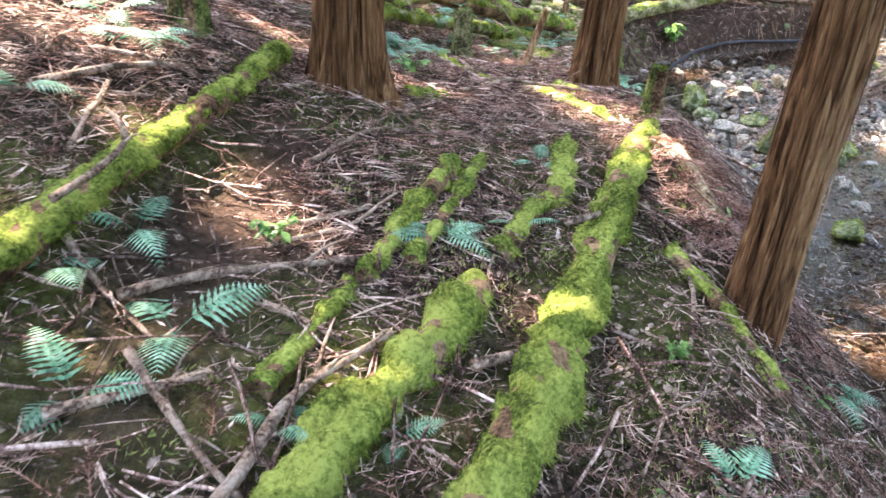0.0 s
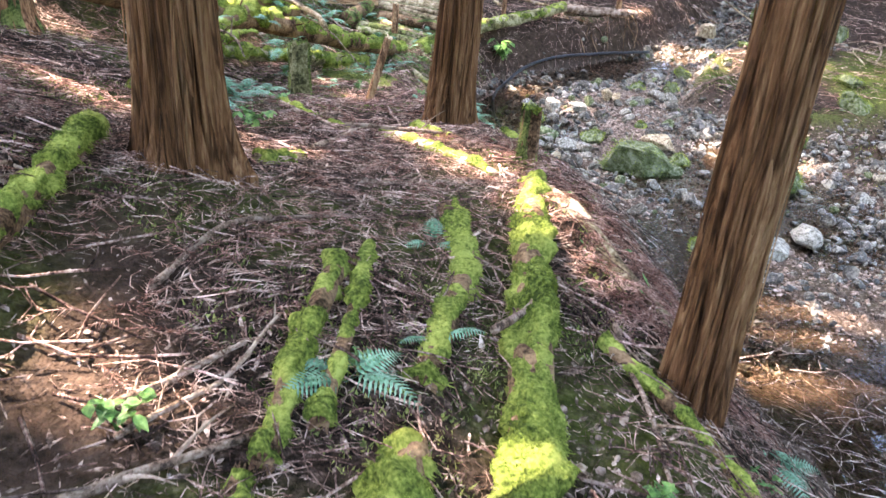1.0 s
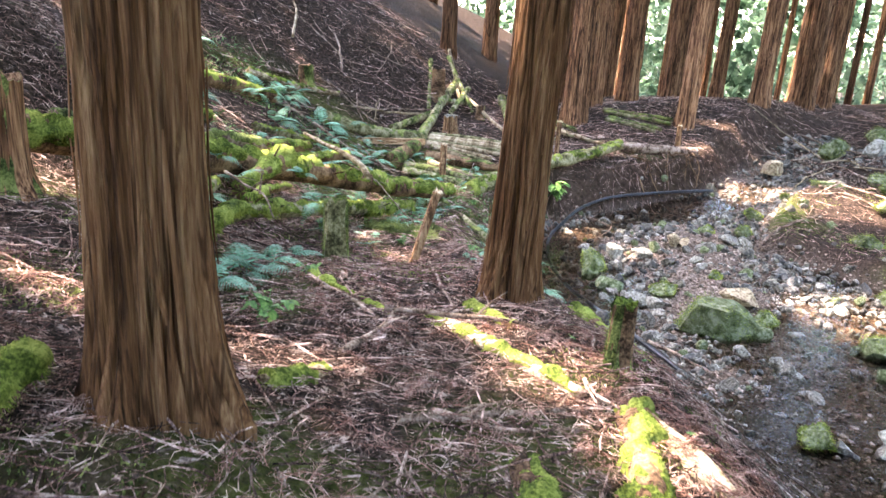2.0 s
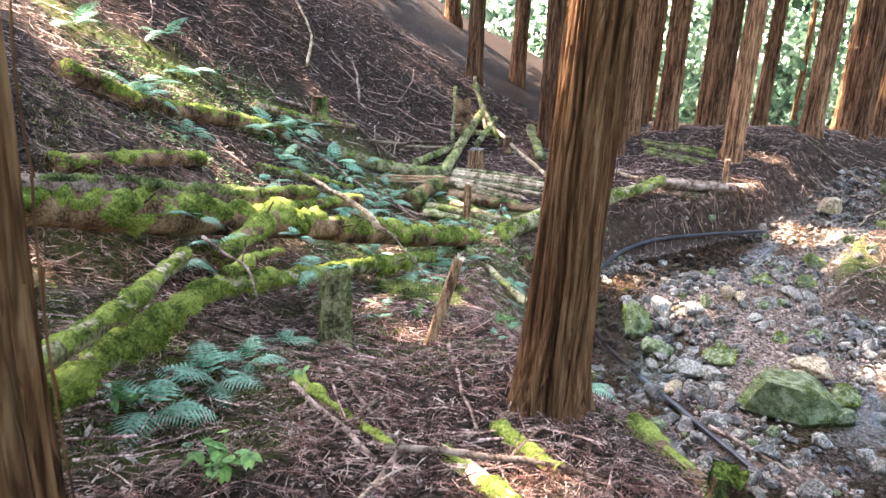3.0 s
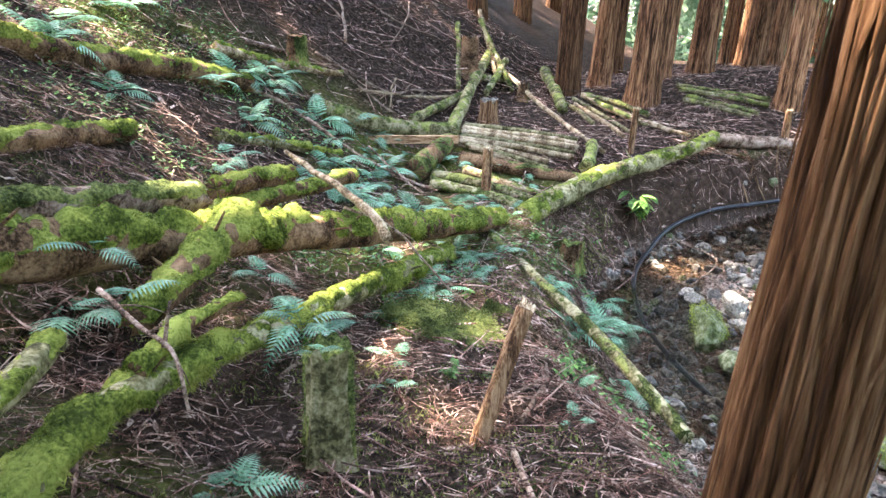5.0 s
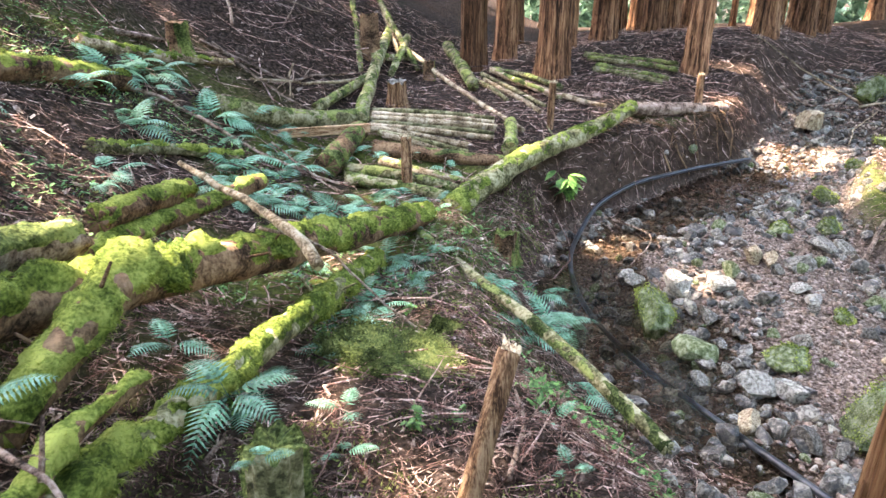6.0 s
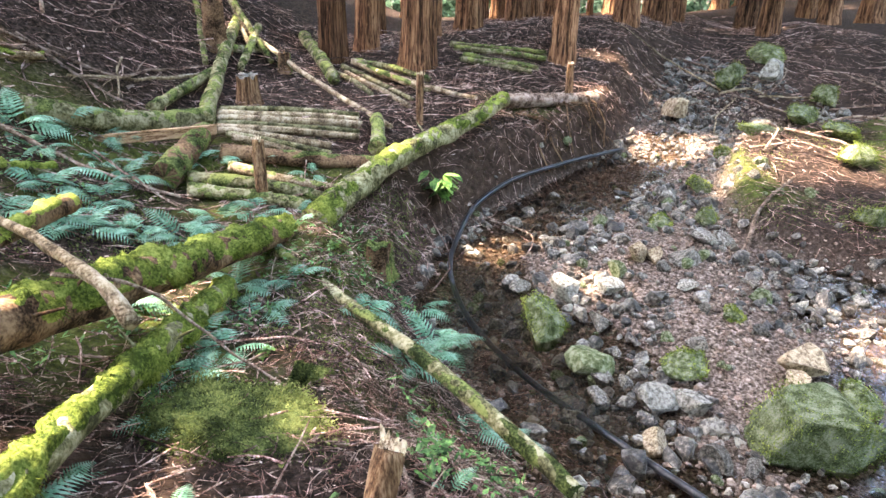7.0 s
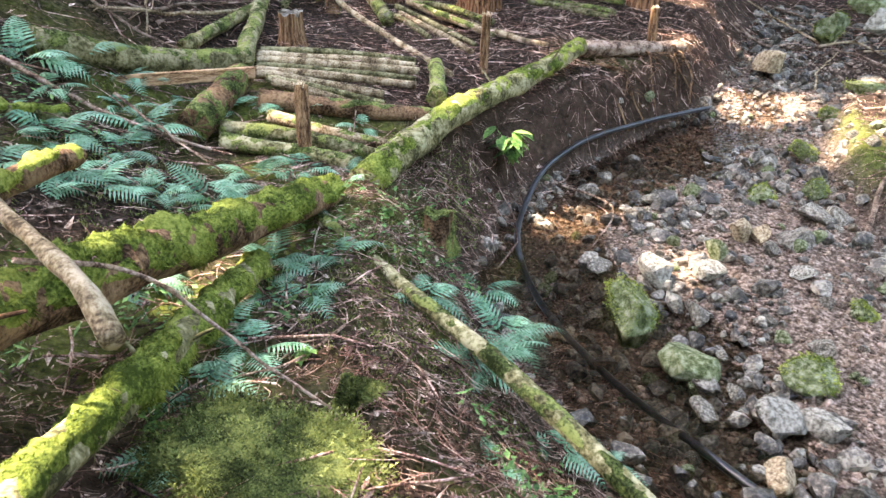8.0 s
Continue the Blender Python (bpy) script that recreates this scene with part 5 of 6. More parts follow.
def gravel():
    """Small stones of the bed and of the worn slope beside the long log."""
    bm = bmesh.new()
    bmesh.ops.create_icosphere(bm, subdivisions=1, radius=1.0)
    v0 = np.array([q.co[:] for q in bm.verts])
    f0 = np.array([[q.index for q in f.verts] for f in bm.faces])
    bm.free()
    rng = np.random.default_rng(9)
    n = 42000
    x, y = rng.uniform(2.6, 10.5, n), rng.uniform(5.0, 16.2, n)
    d, wide, _ = shore(x, y)
    ok = (d < 0.2 * wide) & (d > -4.9) & (across(x, y) < rng.uniform(0.1, 0.9, n))
    x, y = x[ok], y[ok]
    x2, y2 = rng.normal(1.0, 0.25, 700), rng.uniform(1.2, 2.9, 700)
    x, y = np.concatenate([x, x2]), np.concatenate([y, y2])
    n = len(x)
    size = np.clip(rng.lognormal(-4.1, 0.5, n), 0.007, 0.05) * np.where(np.arange(n) < n - 700, 1.0, 0.6)
    z = relief(x, y) + size * 0.2
    a = rng.uniform(0, 6.28, n)
    squash = rng.uniform(0.5, 1.0, (n, 3)) * [1, 1, 0.7]
    jig = v0[None] * squash[:, None] * (1 + rng.normal(0, 0.13, (n, len(v0), 1))) * size[:, None, None]
    c, s = np.cos(a)[:, None], np.sin(a)[:, None]
    v = np.stack([jig[..., 0] * c - jig[..., 1] * s + x[:, None], jig[..., 0] * s + jig[..., 1] * c + y[:, None], jig[..., 2] + z[:, None]], -1)
    f = f0[None] + (np.arange(n) * len(v0))[:, None, None]
    tagged(new("gravel", mesh_of("gravel", v.reshape(-1, 3), f.reshape(-1, 3), False, M["gravel"])), "pinkish-grey stream gravel and small stones", "gravel", kind="stuff")


def cobbles():
    """Angular stones that crowd the wet side of the bed and the riffle."""
    rng = np.random.default_rng(19)
    kinds = []
    for k in range(8):
        me = stone_mesh(150 + k, 0.75, "stone", 1 if k % 2 else 2)
        kinds.append((np.array([q.co[:] for q in me.vertices]), np.array([q.vertices[:] for q in me.polygons])))
        bpy.data.meshes.remove(me)
    n = 15000
    x, y = rng.uniform(2.7, 11.5, n), rng.uniform(5.0, 17.0, n)
    d, wide, _ = shore(x, y)
    p = np.stack([x, y, 0 * x], -1)
    bar = np.exp(-((-d - 2.0) / 0.7) ** 2)
    ok = (d < 0.15 * wide) & (d > -5.5) & (across(x, y) < rng.uniform(0.1, 1.0, n)) & (fnoise(p, 0.8, 61, 2) + rng.uniform(-0.5, 0.5, n) > -0.3 + 0.9 * bar)
    x, y = x[ok], y[ok]
    heap = Heap()
    for q, w in zip(x, y):
        v, f = kinds[rng.integers(0, 8)]
        s = np.clip(rng.lognormal(-3.0, 0.5), 0.022, 0.15)
        a = rng.uniform(0, 6.28)
        turn = np.array(Euler((rng.uniform(-0.5, 0.5), rng.uniform(-0.5, 0.5), a)).to_matrix())
        heap.add(v @ turn.T * s + [q, w, float(land(q, w)) + 0.25 * s], f)
    tagged(new("cobbles", heap.mesh("cobbles", False, M["gravel_dark"])), "crowded grey angular cobbles in the stream", "stones", kind="stuff")


gravel()
cobbles()


# ---- the pipe ----
def pipe():
    pts = [(3.7, 8.3, 0.06), (3.5, 9.3, 0.06), (3.44, 10.08, 0.06), (3.39, 10.98, 0.06), (3.44, 12.03, 0.06), (3.65, 12.69, 0.06), (4.01, 13.19, 0.07), (4.42, 13.57, 0.07), (4.91, 13.83, 0.07), (6.03, 14.21, 0.08), (7.33, 14.5, 0.07)]
    line = spline([at(x, y, 0) * [1, 1, 0] + [0, 0, float(land(x, y)) + h] for x, y, h in pts], 160)
    ob = thing("black_pipe", line[0], "black plastic water pipe lying along the stream", "pipe")
    v, f = tube(line, 0.026, 14)
    part("hose", mesh_of("hose", v - line[0], f, True, M["pipe"]), ob)
    v, f = tube(line[60:63], 0.031, 14)
    part("coupling", mesh_of("coupling", v - line[0], f, True, M["pipe"]), ob)


pipe()


# ---- ferns and small plants ----
def frond_mesh(seed, length=0.4, pairs=13, droop=0.5):
    rng = np.random.default_rng(seed)
    s = np.linspace(0, 1, 14)
    line = np.stack([length * (s * 0.9), 0 * s, length * (0.75 * s - droop * s**2 * 1.3)], -1)
    heap = Heap()
    heap.add(*tube(line, np.linspace(0.0022, 0.0006, 14), 3))
    for k in range(pairs):
        u = 0.2 + 0.79 * (k / pairs) ** 0.9
        p = np.array([np.interp(u, s, line[:, i]) for i in range(3)])
        d = np.array([np.interp(min(u + 0.03, 1), s, line[:, i]) for i in range(3)]) - p
        d /= np.linalg.norm(d)
        size = length * 0.40 * (1 - u) ** 0.75 * min(1.0, 0.55 + (u - 0.18) * 4) * rng.uniform(0.88, 1.1) + 0.006
        for sgn in (-1, 1):
            out = np.array([0, sgn, 0]) * 0.95 + d * 0.42 + np.array([0, 0, -0.12])
            out /= np.linalg.norm(out)
            across = np.cross(out, np.cross(d, out))
            across /= np.linalg.norm(across) + 1e-9
            m = 6
            w = np.linspace(0, 1, m)
            saw = (1 - w**1.5) * size * 0.125 * np.where(np.arange(m) % 2, 1.0, 0.5) + 0.0006
            mid = p + out * (w * size)[:, None] - np.array([0, 0, 1]) * (0.18 * size * w**2)[:, None]
            a = d * 0.9 + across * 0.1
            v = np.stack([mid - a * saw[:, None], mid + np.array([0, 0, 0.0015]), mid + a * saw[:, None]], 1).reshape(-1, 3)
            heap.add(v, grid_faces(m, 3, False))
    return heap.mesh("frond", True, M["fern"])


FRONDS = [frond_mesh(k, 0.42, 13, 0.45 + 0.12 * k) for k in range(4)]


def fern(count, seed, label):
    rng = np.random.default_rng(seed)
    ob = thing("fern", (0, 0, 0), label, "fern", "ferns")
    for k in range(count):
        sc = rng.uniform(0.75, 1.1)
        part("frond", FRONDS[rng.integers(0, 4)], ob, m=pose(0, 0, 0, rng.uniform(-12, 12), rng.uniform(-22, 12), 360 * k / count + rng.uniform(-25, 25)) @ Matrix.Diagonal((sc, sc, sc, 1)))
    return ob


KINDS = [fern(n, 90 + k, lb) for k, (n, lb) in enumerate(((3, "young blue-green fern with few fronds"), (5, "blue-green fern with spreading fronds"), (7, "full fern tuft with arching blue-green fronds")))]
FERNS_PATH = [(-0.6, 2.12, 1.0, 0), (-0.88, 2.55, 0.8, 0), (-1.0, 2.2, 0.7, 0), (-0.75, 1.78, 0.8, 0), (-0.19, 1.78, 0.5, 0), (0.2, 2.95, 0.7, 1), (0.55, 3.2, 0.6, 0), (0.69, 3.95, 0.6, 0),
              (-1.59, 3.15, 0.9, 0), (-1.35, 3.9, 0.9, 1), (0.13, 1.8, 0.45, 0), (1.16, 1.92, 0.6, 1), (2.2, 3.2, 0.7, 1), (-0.2, 7.15, 0.8, 2), (-1.66, 4.21, 0.8, 1), (-0.34, 6.75, 1.05, 2),
              (-0.5, 6.3, 0.9, 1), (-0.1, 7.7, 0.7, 1), (0.62, 9.15, 0.6, 0), (-0.74, 13.9, 1.2, 2), (-2.3, 14.4, 1.2, 2)]
FERNS_HOLLOW = [(-2.0, 12.3, 1.3, 1), (1.0, 10.9, 0.7, 1), (-2.9, 12.6, 1.3, 2), (-0.95, 8.8, 1.0, 1), (-1.9, 11.7, 1.3, 2), (-0.95, 13.2, 1.2, 1), (-1.85, 13.7, 1.4, 1), (0.15, 9.2, 0.8, 1),
                (0.25, 9.5, 0.6, 0), (0.75, 9.95, 0.8, 1), (0.55, 8.75, 0.5, 0), (1.12, 10.7, 0.8, 1), (2.9, 11.5, 1.2, 2), (1.96, 9.95, 0.7, 0), (2.55, 10.3, 0.8, 1), (3.0, 12.1, 1.0, 1),
                (-0.4, 14.3, 1.3, 2), (0.46, 14.3, 1.2, 1), (1.46, 8.45, 0.4, 0), (0.14, 14.0, 1.2, 2), (0.89, 13.6, 1.2, 2)]
FERNS_SLOPE = [(0.7, 13.2, 1.0, 1), (1.48, 11.25, 0.8, 1), (2.45, 10.9, 1.1, 2), (2.2, 11.3, 0.9, 1), (2.75, 10.2, 0.7, 1), (2.6, 13.7, 0.8, 0), (0.85, 10.45, 0.8, 1), (1.55, 14.15, 0.9, 1),
               (0.3, 13.1, 1.1, 2), (1.65, 9.0, 0.5, 0), (1.3, 11.4, 0.7, 0), (2.3, 10.75, 1.0, 2), (1.2, 12.6, 1.0, 2), (0.5, 12.5, 1.1, 2), (1.9, 13.0, 0.9, 1), (0.0, 12.4, 1.0, 1),
               (1.7, 12.4, 0.8, 1), (-0.5, 12.9, 1.1, 2), (2.6, 7.6, 0.8, 1), (2.5, 8.6, 0.8, 1), (1.9, 7.6, 0.7, 1)]
FERNS = FERNS_PATH + FERNS_HOLLOW + FERNS_SLOPE
rng = np.random.default_rng(31)
while len(FERNS) < 92:
    x, y = rng.uniform(-1.6, 2.9), rng.uniform(9.2, 14.6)
    if float(shore(np.array(x), np.array(y))[0]) > 0.15 and y > 11.4 and x < 2.4:
        FERNS.append((x, y, rng.uniform(0.5, 1.0), int(rng.integers(0, 3))))
for k, (x, y, sc, kind_) in enumerate(FERNS):
    m = Matrix.LocRotScale(at(x, y, 0.005), Euler((rng.uniform(-0.15, 0.15), rng.uniform(-0.15, 0.15), rng.uniform(0, 6.28))), None)
    f = copy_thing(KINDS[kind_], m)
    f.scale = (sc, sc, sc)
PERCHED = [(0.12, 8.69, -0.16, 0.75, 1), (-0.05, 8.62, 0.12, 0.6, 0), (-0.6, 8.35, 0.12, 0.8, 0), (0.2, 7.95, 0.08, 0.35, 0), (-0.75, 8.6, 0.25, 0.8, 0)]
for x, y, z, sc, kind_ in PERCHED:
    f = copy_thing(KINDS[kind_], pose(x, y, z, 0, 0, rng.uniform(0, 360)))
    f.scale = (sc, sc, sc)
    tagged(f, "small fern rooted in the moss of a log")
for f in KINDS:
    for o in (*f.children_recursive, f):
        bpy.data.objects.remove(o)


def herb(place, label, height, leaves, seed, leaf=0.05, spread=0.5):
    """A small broad-leaved plant: stems and pointed leaves."""
    rng = np.random.default_rng(seed)
    place = np.array(place)
    ob = thing("small_plant", place, label, "plant", "small plants")
    heap, green = Heap(), Heap()
    for k in range(max(2, leaves // 5)):
        a = rng.uniform(0, 6.28)
        tip = np.array([np.cos(a) * spread, np.sin(a) * spread, 1]) * height * rng.uniform(0.6, 1)
        line = spline([(0, 0, -0.02), tip * [0.3, 0.3, 0.55], tip], 8)
        heap.add(*tube(line, np.linspace(0.004, 0.0015, 8), 5))
        for _ in range(5):
            p = line[rng.integers(3, 8)]
            d = rng.normal(0, 1, 3) * [1, 1, 0.35] + [0, 0, -0.1]
            d /= np.linalg.norm(d)
            q = np.cross(d, [0, 0, 1])
            q /= np.linalg.norm(q)
            w = np.linspace(0, 1, 6)
            wd = (leaf * 0.33 * np.sin(np.pi * w**0.8) + 0.0004)[:, None]
            mid = p + d * (w * leaf)[:, None] * rng.uniform(0.7, 1.2) - [0, 0, 1] * (w**2 * leaf * 0.35)[:, None]
            green.add(np.stack([mid - q * wd + [0, 0, 0.15 * leaf * 0.3], mid, mid + q * wd + [0, 0, 0.15 * leaf * 0.3]], 1).reshape(-1, 3), grid_faces(6, 3, False))
    part("stalk", heap.mesh("stalk", True, M["leaf"]), ob)
    part("foliage", green.mesh("foliage", True, M["leaf"]), ob)
    return ob


herb(at(3.95, 13.45, 0.1), "fresh green leafy shoot on the brink of the bank", 0.36, 35, 1, 0.16, 0.5)
herb(at(1.09, 2.46), "pale green seedling on the worn slope", 0.10, 40, 2, 0.035, 0.4)
herb(at(1.35, 1.9), "low green herb on the worn slope", 0.09, 30, 3, 0.04, 0.8)
herb(at(-0.15, 5.9), "pale green herb beside the big trunk", 0.16, 40, 4, 0.07, 0.9)
for k, (x, y) in enumerate(((0.25, 3.05), (2.0, 3.0), (-0.6, 6.3), (0.15, 9.1), (1.15, 9.0), (1.75, 9.3), (2.1, 9.4), (0.9, 8.9), (1.3, 10.6), (1.6, 9.1), (0.65, 10.2), (-0.45, 2.75), (0.85, 1.75), (1.4, 11.9), (-1.2, 13.0), (-2.2, 11.5), (1.0, 14.0), (2.3, 12.2), (1.9, 8.4), (0.05, 7.0), (2.7, 9.1), (3.2, 12.9), (2.4, 2.8))):
    herb(at(x, y), "small green herb in the litter", 0.07 + 0.02 * (k % 4), 25, 20 + k, 0.035 + 0.008 * (k % 3), 0.8)


# ---- litter ----
def litter(name, label, n, seed, region, length, thick, material="stick", lift=0.035, bend=0.9, keep=None, wet=False):
    """Fine curved twigs and dry cedar sprays strewn over the ground."""
    rng = np.random.default_rng(seed)
    x, y = rng.uniform(region[0], region[1], n), rng.uniform(region[2], region[3], n)
    d, wide, _ = shore(x, y)
    ok = (d > (-0.9 if wet else 0.15 * wide)) | (d < -4.6) | (0.45 * x + 0.9 * y > 18.3) | (across(x, y) > 0.4)
    p = np.stack([x, y, 0 * x], -1)
    ok &= fnoise(p, 1.3, seed, 2) + rng.uniform(-0.9, 0.9, n) > -0.55
    if keep:
        ok &= keep(x, y)
    x, y = x[ok], y[ok]
    n = len(x)
    a = rng.uniform(0, 6.28, n) + 0.0
    ln = length[0] + (length[1] - length[0]) * rng.uniform(0, 1, n) ** 2.2
    curve = rng.normal(0, bend, n)
    m = 4
    s = np.linspace(-0.5, 0.5, m)
    ang = a[:, None] + curve[:, None] * s[None] * 2
    step = ln[:, None] / (m - 1)
    px = x[:, None] + np.cumsum(np.cos(ang) * step, 1)
    py = y[:, None] + np.cumsum(np.sin(ang) * step, 1)
    pz = relief(px, py)
    mid = pz.mean(1, keepdims=True)
    pz = 0.4 * pz + 0.6 * np.maximum(pz, mid) + thick[1] + lift * rng.uniform(0, 1, (n, 1)) + 0.06 * ln[:, None] * rng.uniform(-0.3, 1, (n, 1)) * (1 - 4 * s[None] ** 2) + 0.1 * ln[:, None] * rng.normal(0, 0.6, (n, 1)) * s[None]
    w = (rng.uniform(thick[0], thick[1], n) * (0.5 + 0.5 * ln / length[1]))[:, None] * (1 - 0.5 * (s[None] + 0.5))
    nx, ny = -np.sin(ang), np.cos(ang)
    ring = []
    for ca in (0.5 * np.pi, np.pi * 7 / 6, np.pi * 11 / 6):
        ring.append(np.stack([px + nx * np.cos(ca) * w, py + ny * np.cos(ca) * w, pz + np.sin(ca) * w], -1))
    v = np.stack(ring, 2).reshape(-1, 3)
    f = grid_faces(m, 3)[None] + (np.arange(n) * m * 3)[:, None, None]
    return tagged(new(name, mesh_of(name, v, f.reshape(-1, 4), True, M[material])), label, "litter", kind="stuff")


litter("twig_litter", "fine dry cedar twigs strewn on the floor", 27000, 1, (-2.6, 2.3, 0.9, 5.6), (0.02, 0.24), (0.0012, 0.0046), bend=1.2, keep=lambda x, y: (np.abs(x + 0.66) > 0.2) | (y > 4.2))
litter("twig_litter", "fine dry cedar twigs strewn on the floor", 17000, 2, (-2.6, 2.8, 5.5, 10.5), (0.03, 0.28), (0.0016, 0.0055), bend=1.2)
litter("twig_litter", "dry twigs strewn on slope and bank", 24000, 3, (-6, 16, 10.5, 21), (0.06, 0.5), (0.0025, 0.008))
litter("stick_litter", "dead sticks strewn over the floor", 2000, 4, (-3.2, 2.6, 0.8, 6.5), (0.15, 0.6), (0.004, 0.011), lift=0.04, bend=0.25)
litter("stick_litter", "dead sticks strewn over the floor", 1100, 5, (-3.2, 3.0, 6.5, 12), (0.15, 0.6), (0.004, 0.011), lift=0.04, bend=0.25)
litter("stick_litter", "dead sticks strewn over the slope", 1100, 6, (-6, 15, 12, 21), (0.3, 1.2), (0.005, 0.013), lift=0.05, bend=0.35)
litter("twig_litter", "fine dry twigs and needles on the stream bank", 9000, 8, (1.7, 3.7, 7.0, 13.4), (0.03, 0.26), (0.0015, 0.005), wet=True, keep=lambda x, y: shore(x, y)[0] > -0.45)
litter("twig_litter", "root fibres and twigs on the cut bank", 2600, 9, (3.0, 9.5, 12.3, 16.2), (0.06, 0.4), (0.002, 0.007), wet=True, keep=lambda x, y: shore(x, y)[0] > -0.1)
litter("brush_litter", "tangle of reddish dry brush on the bank", 1700, 7, (2.15, 4.3, 1.6, 6.0), (0.12, 0.6), (0.003, 0.008), lift=0.14, bend=0.6, material="chips", wet=True)


def sprays(n, seed, region):
    """Dry reddish cedar sprays: a curved stem with rows of short side twigs, flat on the floor in drifts."""
    rng = np.random.default_rng(seed)
    x, y = rng.uniform(region[0], region[1], n), rng.uniform(region[2], region[3], n)
    d, wide, _ = shore(x, y)
    ok = (d > 0.25 * wide) & (fnoise(np.stack([x, y, 0 * x], -1), 1.1, seed, 2) + rng.uniform(-0.4, 0.4, n) > 0.0)
    x, y = x[ok], y[ok]
    heap = Heap()
    for cx, cy in zip(x, y):
        ln, a, turn, k = rng.uniform(0.12, 0.32), rng.uniform(0, 6.28), rng.normal(0, 0.9), 13
        u = np.linspace(0, 1, k)
        ang = a + turn * u
        px, py = cx + np.cumsum(np.cos(ang)) * ln / k, cy + np.cumsum(np.sin(ang)) * ln / k
        pz = relief(px, py)
        pz = 0.5 * pz + 0.5 * pz.max() + 0.012 + 0.02 * rng.uniform(0, 1) + 0.03 * np.sin(np.pi * u) * rng.uniform(0, 1)
        stem = np.stack([px, py, pz], -1)
        heap.add(*tube(stem, np.linspace(0.0028, 0.001, k), 3, False))
        for sgn in (-1, 1):
            side = ang + sgn * rng.uniform(0.5, 1.0, k)
            reach = rng.uniform(0.02, 0.075, k) * (1.1 - 0.7 * u)
            tip = stem + np.stack([np.cos(side) * reach, np.sin(side) * reach, rng.normal(0, 0.008, k)], -1)
            w = np.stack([-np.sin(side), np.cos(side), 0 * side], -1) * 0.0018
            heap.add(np.stack([stem - w, stem + [0, 0, 0.0025], stem + w, tip], 1).reshape(-1, 3), (np.arange(k)[:, None, None] * 4 + np.array([[0, 3, 1], [1, 3, 2], [2, 3, 0]])[None]).reshape(-1, 3))
    tagged(new("cedar_sprays", heap.mesh("cedar_sprays", True, M["spray"])), "dry reddish cedar sprays drifted on the floor", "litter", kind="stuff")


sprays(1500, 1, (-2.2, 2.2, 1.0, 6.2))
sprays(900, 3, (1.4, 2.7, 3.4, 5.8))
sprays(900, 2, (-1.6, 2.6, 6.2, 10.5))


def chips(n, seed, region, big=1.0):
    """Flakes of bark, scales and leaf bits."""
    rng = np.random.default_rng(seed)
    x, y = rng.uniform(region[0], region[1], n), rng.uniform(region[2], region[3], n)
    d, wide, _ = shore(x, y)
    ok = d > 0.1 * wide
    x, y = x[ok], y[ok]
    n = len(x)
    c = np.stack([x, y, relief(x, y) + 0.006 + 0.012 * rng.uniform(0, 1, n)], -1)
    a = rng.uniform(0, 6.28, n)
    d1 = np.stack([np.cos(a), np.sin(a), rng.normal(0, 0.35, n)], -1) * rng.uniform(0.006, 0.026, (n, 1)) * big
    d2 = np.stack([-np.sin(a), np.cos(a), rng.normal(0, 0.35, n)], -1) * rng.uniform(0.002, 0.007, (n, 1)) * big
    v = np.stack([c - d1, c + d2, c + d1, c - d2], 1).reshape(-1, 3)
    tagged(new("bark_flakes", mesh_of("bark_flakes", v, np.arange(4 * n).reshape(-1, 4), False, M["chips"])), "flakes of bark and leaf bits on the floor", "litter", kind="stuff")


chips(13000, 1, (-2.8, 2.6, 0.8, 6.5))
chips(12000, 2, (-2.8, 3.2, 6.5, 13))
chips(3500, 3, (-2.8, 2.8, 0.8, 11), 2.2)
chips(9000, 4, (-6, 15, 11, 21), 3.5)


def clumps(n, seed, region, want, far=False):
    """Tufts of moss on the floor."""
    rng = np.random.default_rng(seed)
    x, y = rng.uniform(region[0], region[1], n), rng.uniform(region[2], region[3], n)
    d, wide, _ = shore(x, y)
    p = np.stack([x, y, 0 * x], -1)
    ok = (fnoise(p, 1.5, 51, 3) > want) & (((d < -4.3) | (across(x, y) > 0.4)) if far else (d > 0.2 * wide))
    x, y = x[ok], y[ok]
    n = len(x)
    c = np.stack([x, y, relief(x, y)], -1)
    b, up = rng.normal(0, 0.004, (n, 3)), np.stack([rng.normal(0, 0.012, n), rng.normal(0, 0.012, n), rng.uniform(0.008, 0.03, n)], -1)
    v = np.stack([c - b, c + b, c + up], 1).reshape(-1, 3)
    tagged(new("ground_moss", mesh_of("ground_moss", v, np.arange(3 * n).reshape(-1, 3), True, M["moss_dark"])), "patches of olive moss on the floor", "moss", kind="stuff")


clumps(60000, 1, (-2.5, 2.4, 0.9, 6.5), 0.35)
clumps(90000, 2, (-2.5, 3.4, 6.5, 14.5), 0.1)
clumps(40000, 4, (1.8, 3.6, 7.5, 13.4), -0.05)
clumps(70000, 3, (6.5, 13, 5, 17), 0.0, True)


def roots(n, seed):
    """Bare roots that hang out of the cut bank below the rim log."""
    rng = np.random.default_rng(seed)
    for k in range(n):
        u = rng.uniform(0, 0.8)
        x, y = 4.6 + 3.6 * u, 14.3 + 0.75 * u
        a = at(x, y + 0.25, 0.03)
        tip = at(x + rng.uniform(-0.3, 0.3), y - rng.uniform(0.05, 0.4), rng.uniform(0.04, 0.15))
        mid = (a + tip) / 2 + [rng.uniform(-0.15, 0.15), -0.12, 0.06]
        branch([a, mid, tip], rng.uniform(0.008, 0.02), "brown root hanging from the cut bank", "rotten", 2, 700 + k, "root", "bank roots")


roots(22, 5)


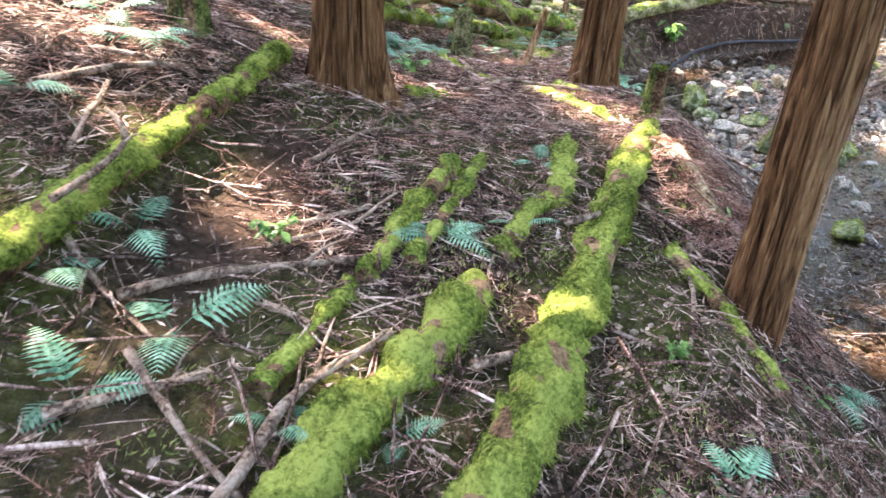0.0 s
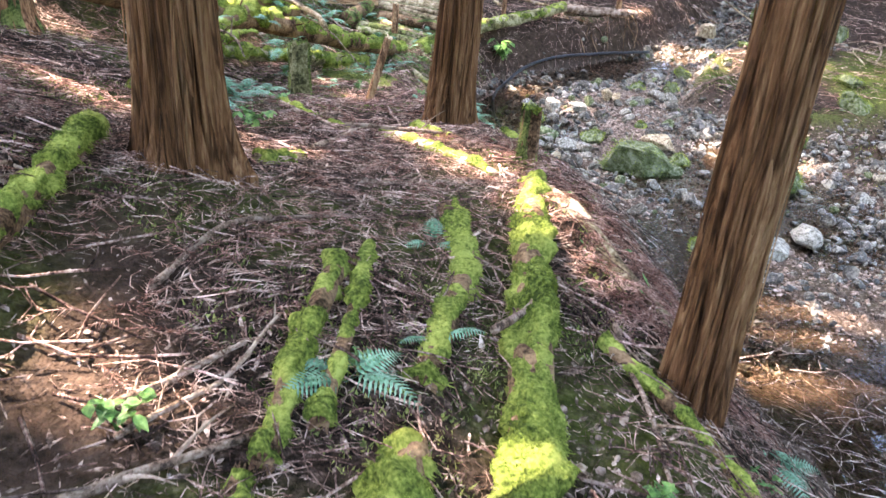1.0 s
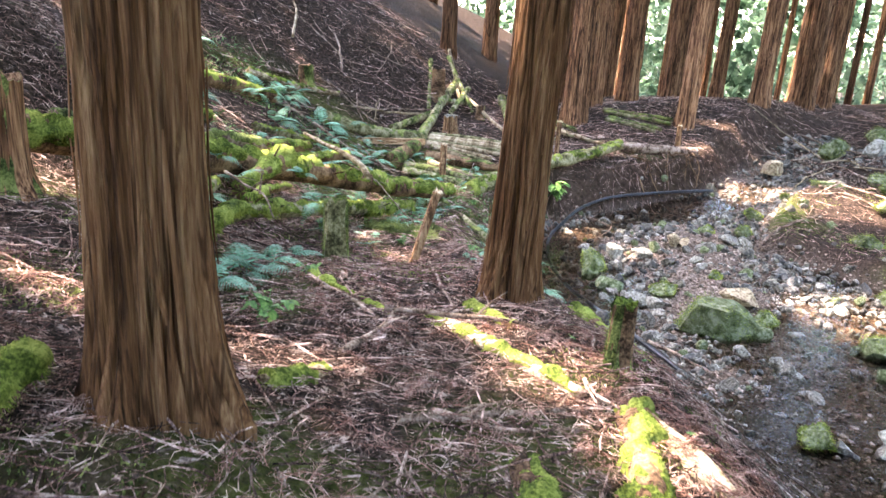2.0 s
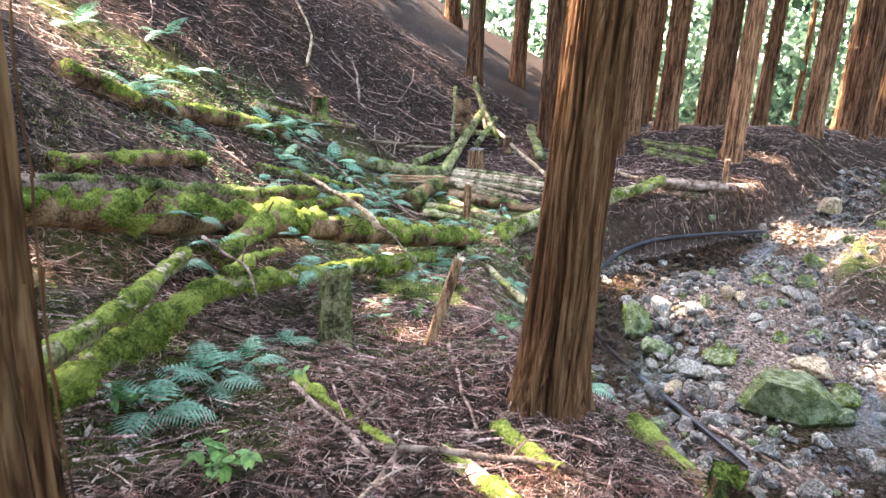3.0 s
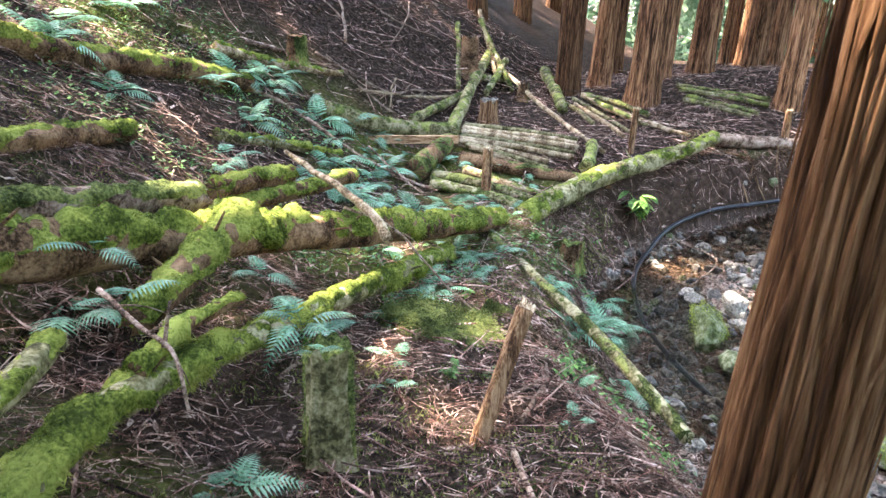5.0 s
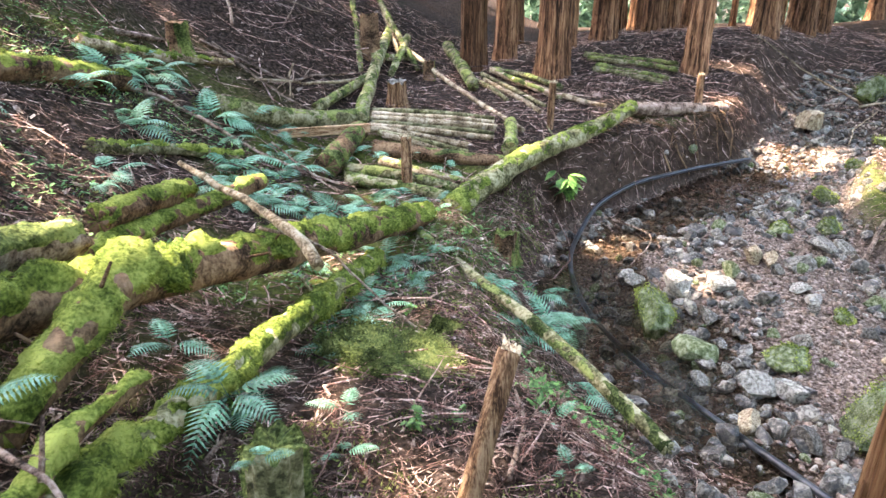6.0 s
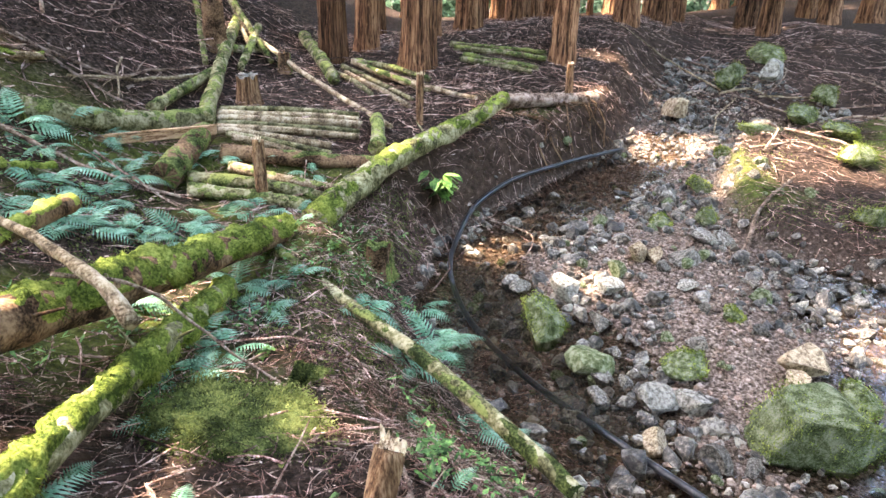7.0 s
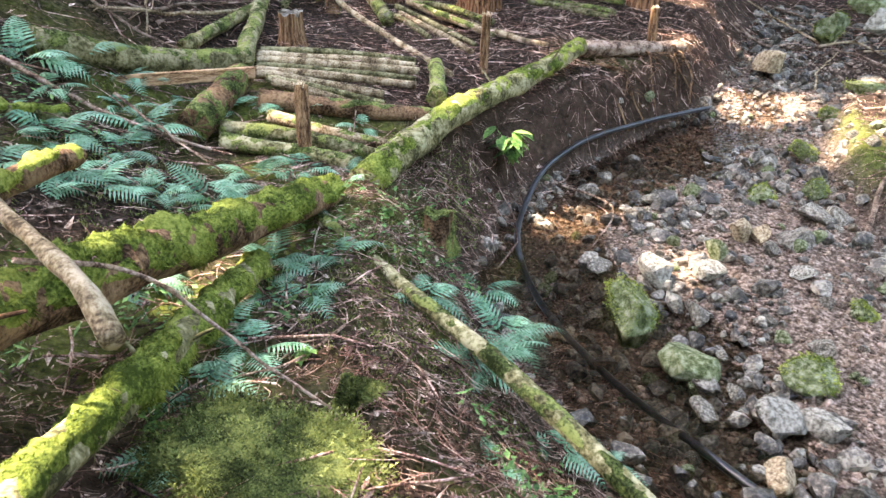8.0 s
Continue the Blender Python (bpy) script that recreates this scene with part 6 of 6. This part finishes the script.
def brush(n, seed, region):
    """Long bare fallen branches on the far bank and in the head of the gully."""
    rng = np.random.default_rng(seed)
    for k in range(n):
        x, y, a, ln = rng.uniform(region[0], region[1]), rng.uniform(region[2], region[3]), rng.uniform(0, 6.28), rng.uniform(0.4, 1.1)
        w = np.array([np.cos(a), np.sin(a)])
        bend = rng.normal(0, 0.12) * np.array([-w[1], w[0]])
        branch([at(*(np.array([x, y]) - w * ln), 0.05), at(*(np.array([x, y]) + bend), 0.12), at(*(np.array([x, y]) + w * ln), 0.06)], rng.uniform(0.012, 0.028), "bare dead branch lying on the far bank", "branch" if k % 3 else "bare", 3, 760 + k)


brush(22, 8, (8.6, 12.8, 11.8, 16.6))
brush(10, 9, (-1.6, 1.8, 15.0, 18.0))


def cover(n, seed, region):
    """Low green ground cover between the logs."""
    rng = np.random.default_rng(seed)
    x, y = rng.uniform(region[0], region[1], n), rng.uniform(region[2], region[3], n)
    d, wide, _ = shore(x, y)
    p = np.stack([x, y, 0 * x], -1)
    ok = (fnoise(p, 0.9, 71, 3) > 0.1) & (d > 0.1 * wide) & ((y > 10.6) | (x > 1.3))
    x, y = x[ok], y[ok]
    n = len(x)
    c = np.stack([x, y, relief(x, y) + rng.uniform(0.01, 0.12, n)], -1)
    a = rng.uniform(0, 6.28, n)
    d1 = np.stack([np.cos(a), np.sin(a), rng.normal(-0.1, 0.3, n)], -1) * rng.uniform(0.012, 0.04, (n, 1))
    d2 = np.stack([-np.sin(a), np.cos(a), rng.normal(0, 0.3, n)], -1) * rng.uniform(0.005, 0.014, (n, 1))
    v = np.stack([c - d1, c + d2 - d1 * 0.2, c + d1, c - d2 - d1 * 0.2], 1).reshape(-1, 3)
    tagged(new("ground_cover", mesh_of("ground_cover", v, np.arange(4 * n).reshape(-1, 4), False, M["cover"])), "low green seedlings and leaves on the floor", "undergrowth", kind="stuff")


cover(14000, 1, (-2.6, 3.0, 8.2, 15.0))
cover(500, 2, (-2.6, 2.6, 1.0, 8.2))
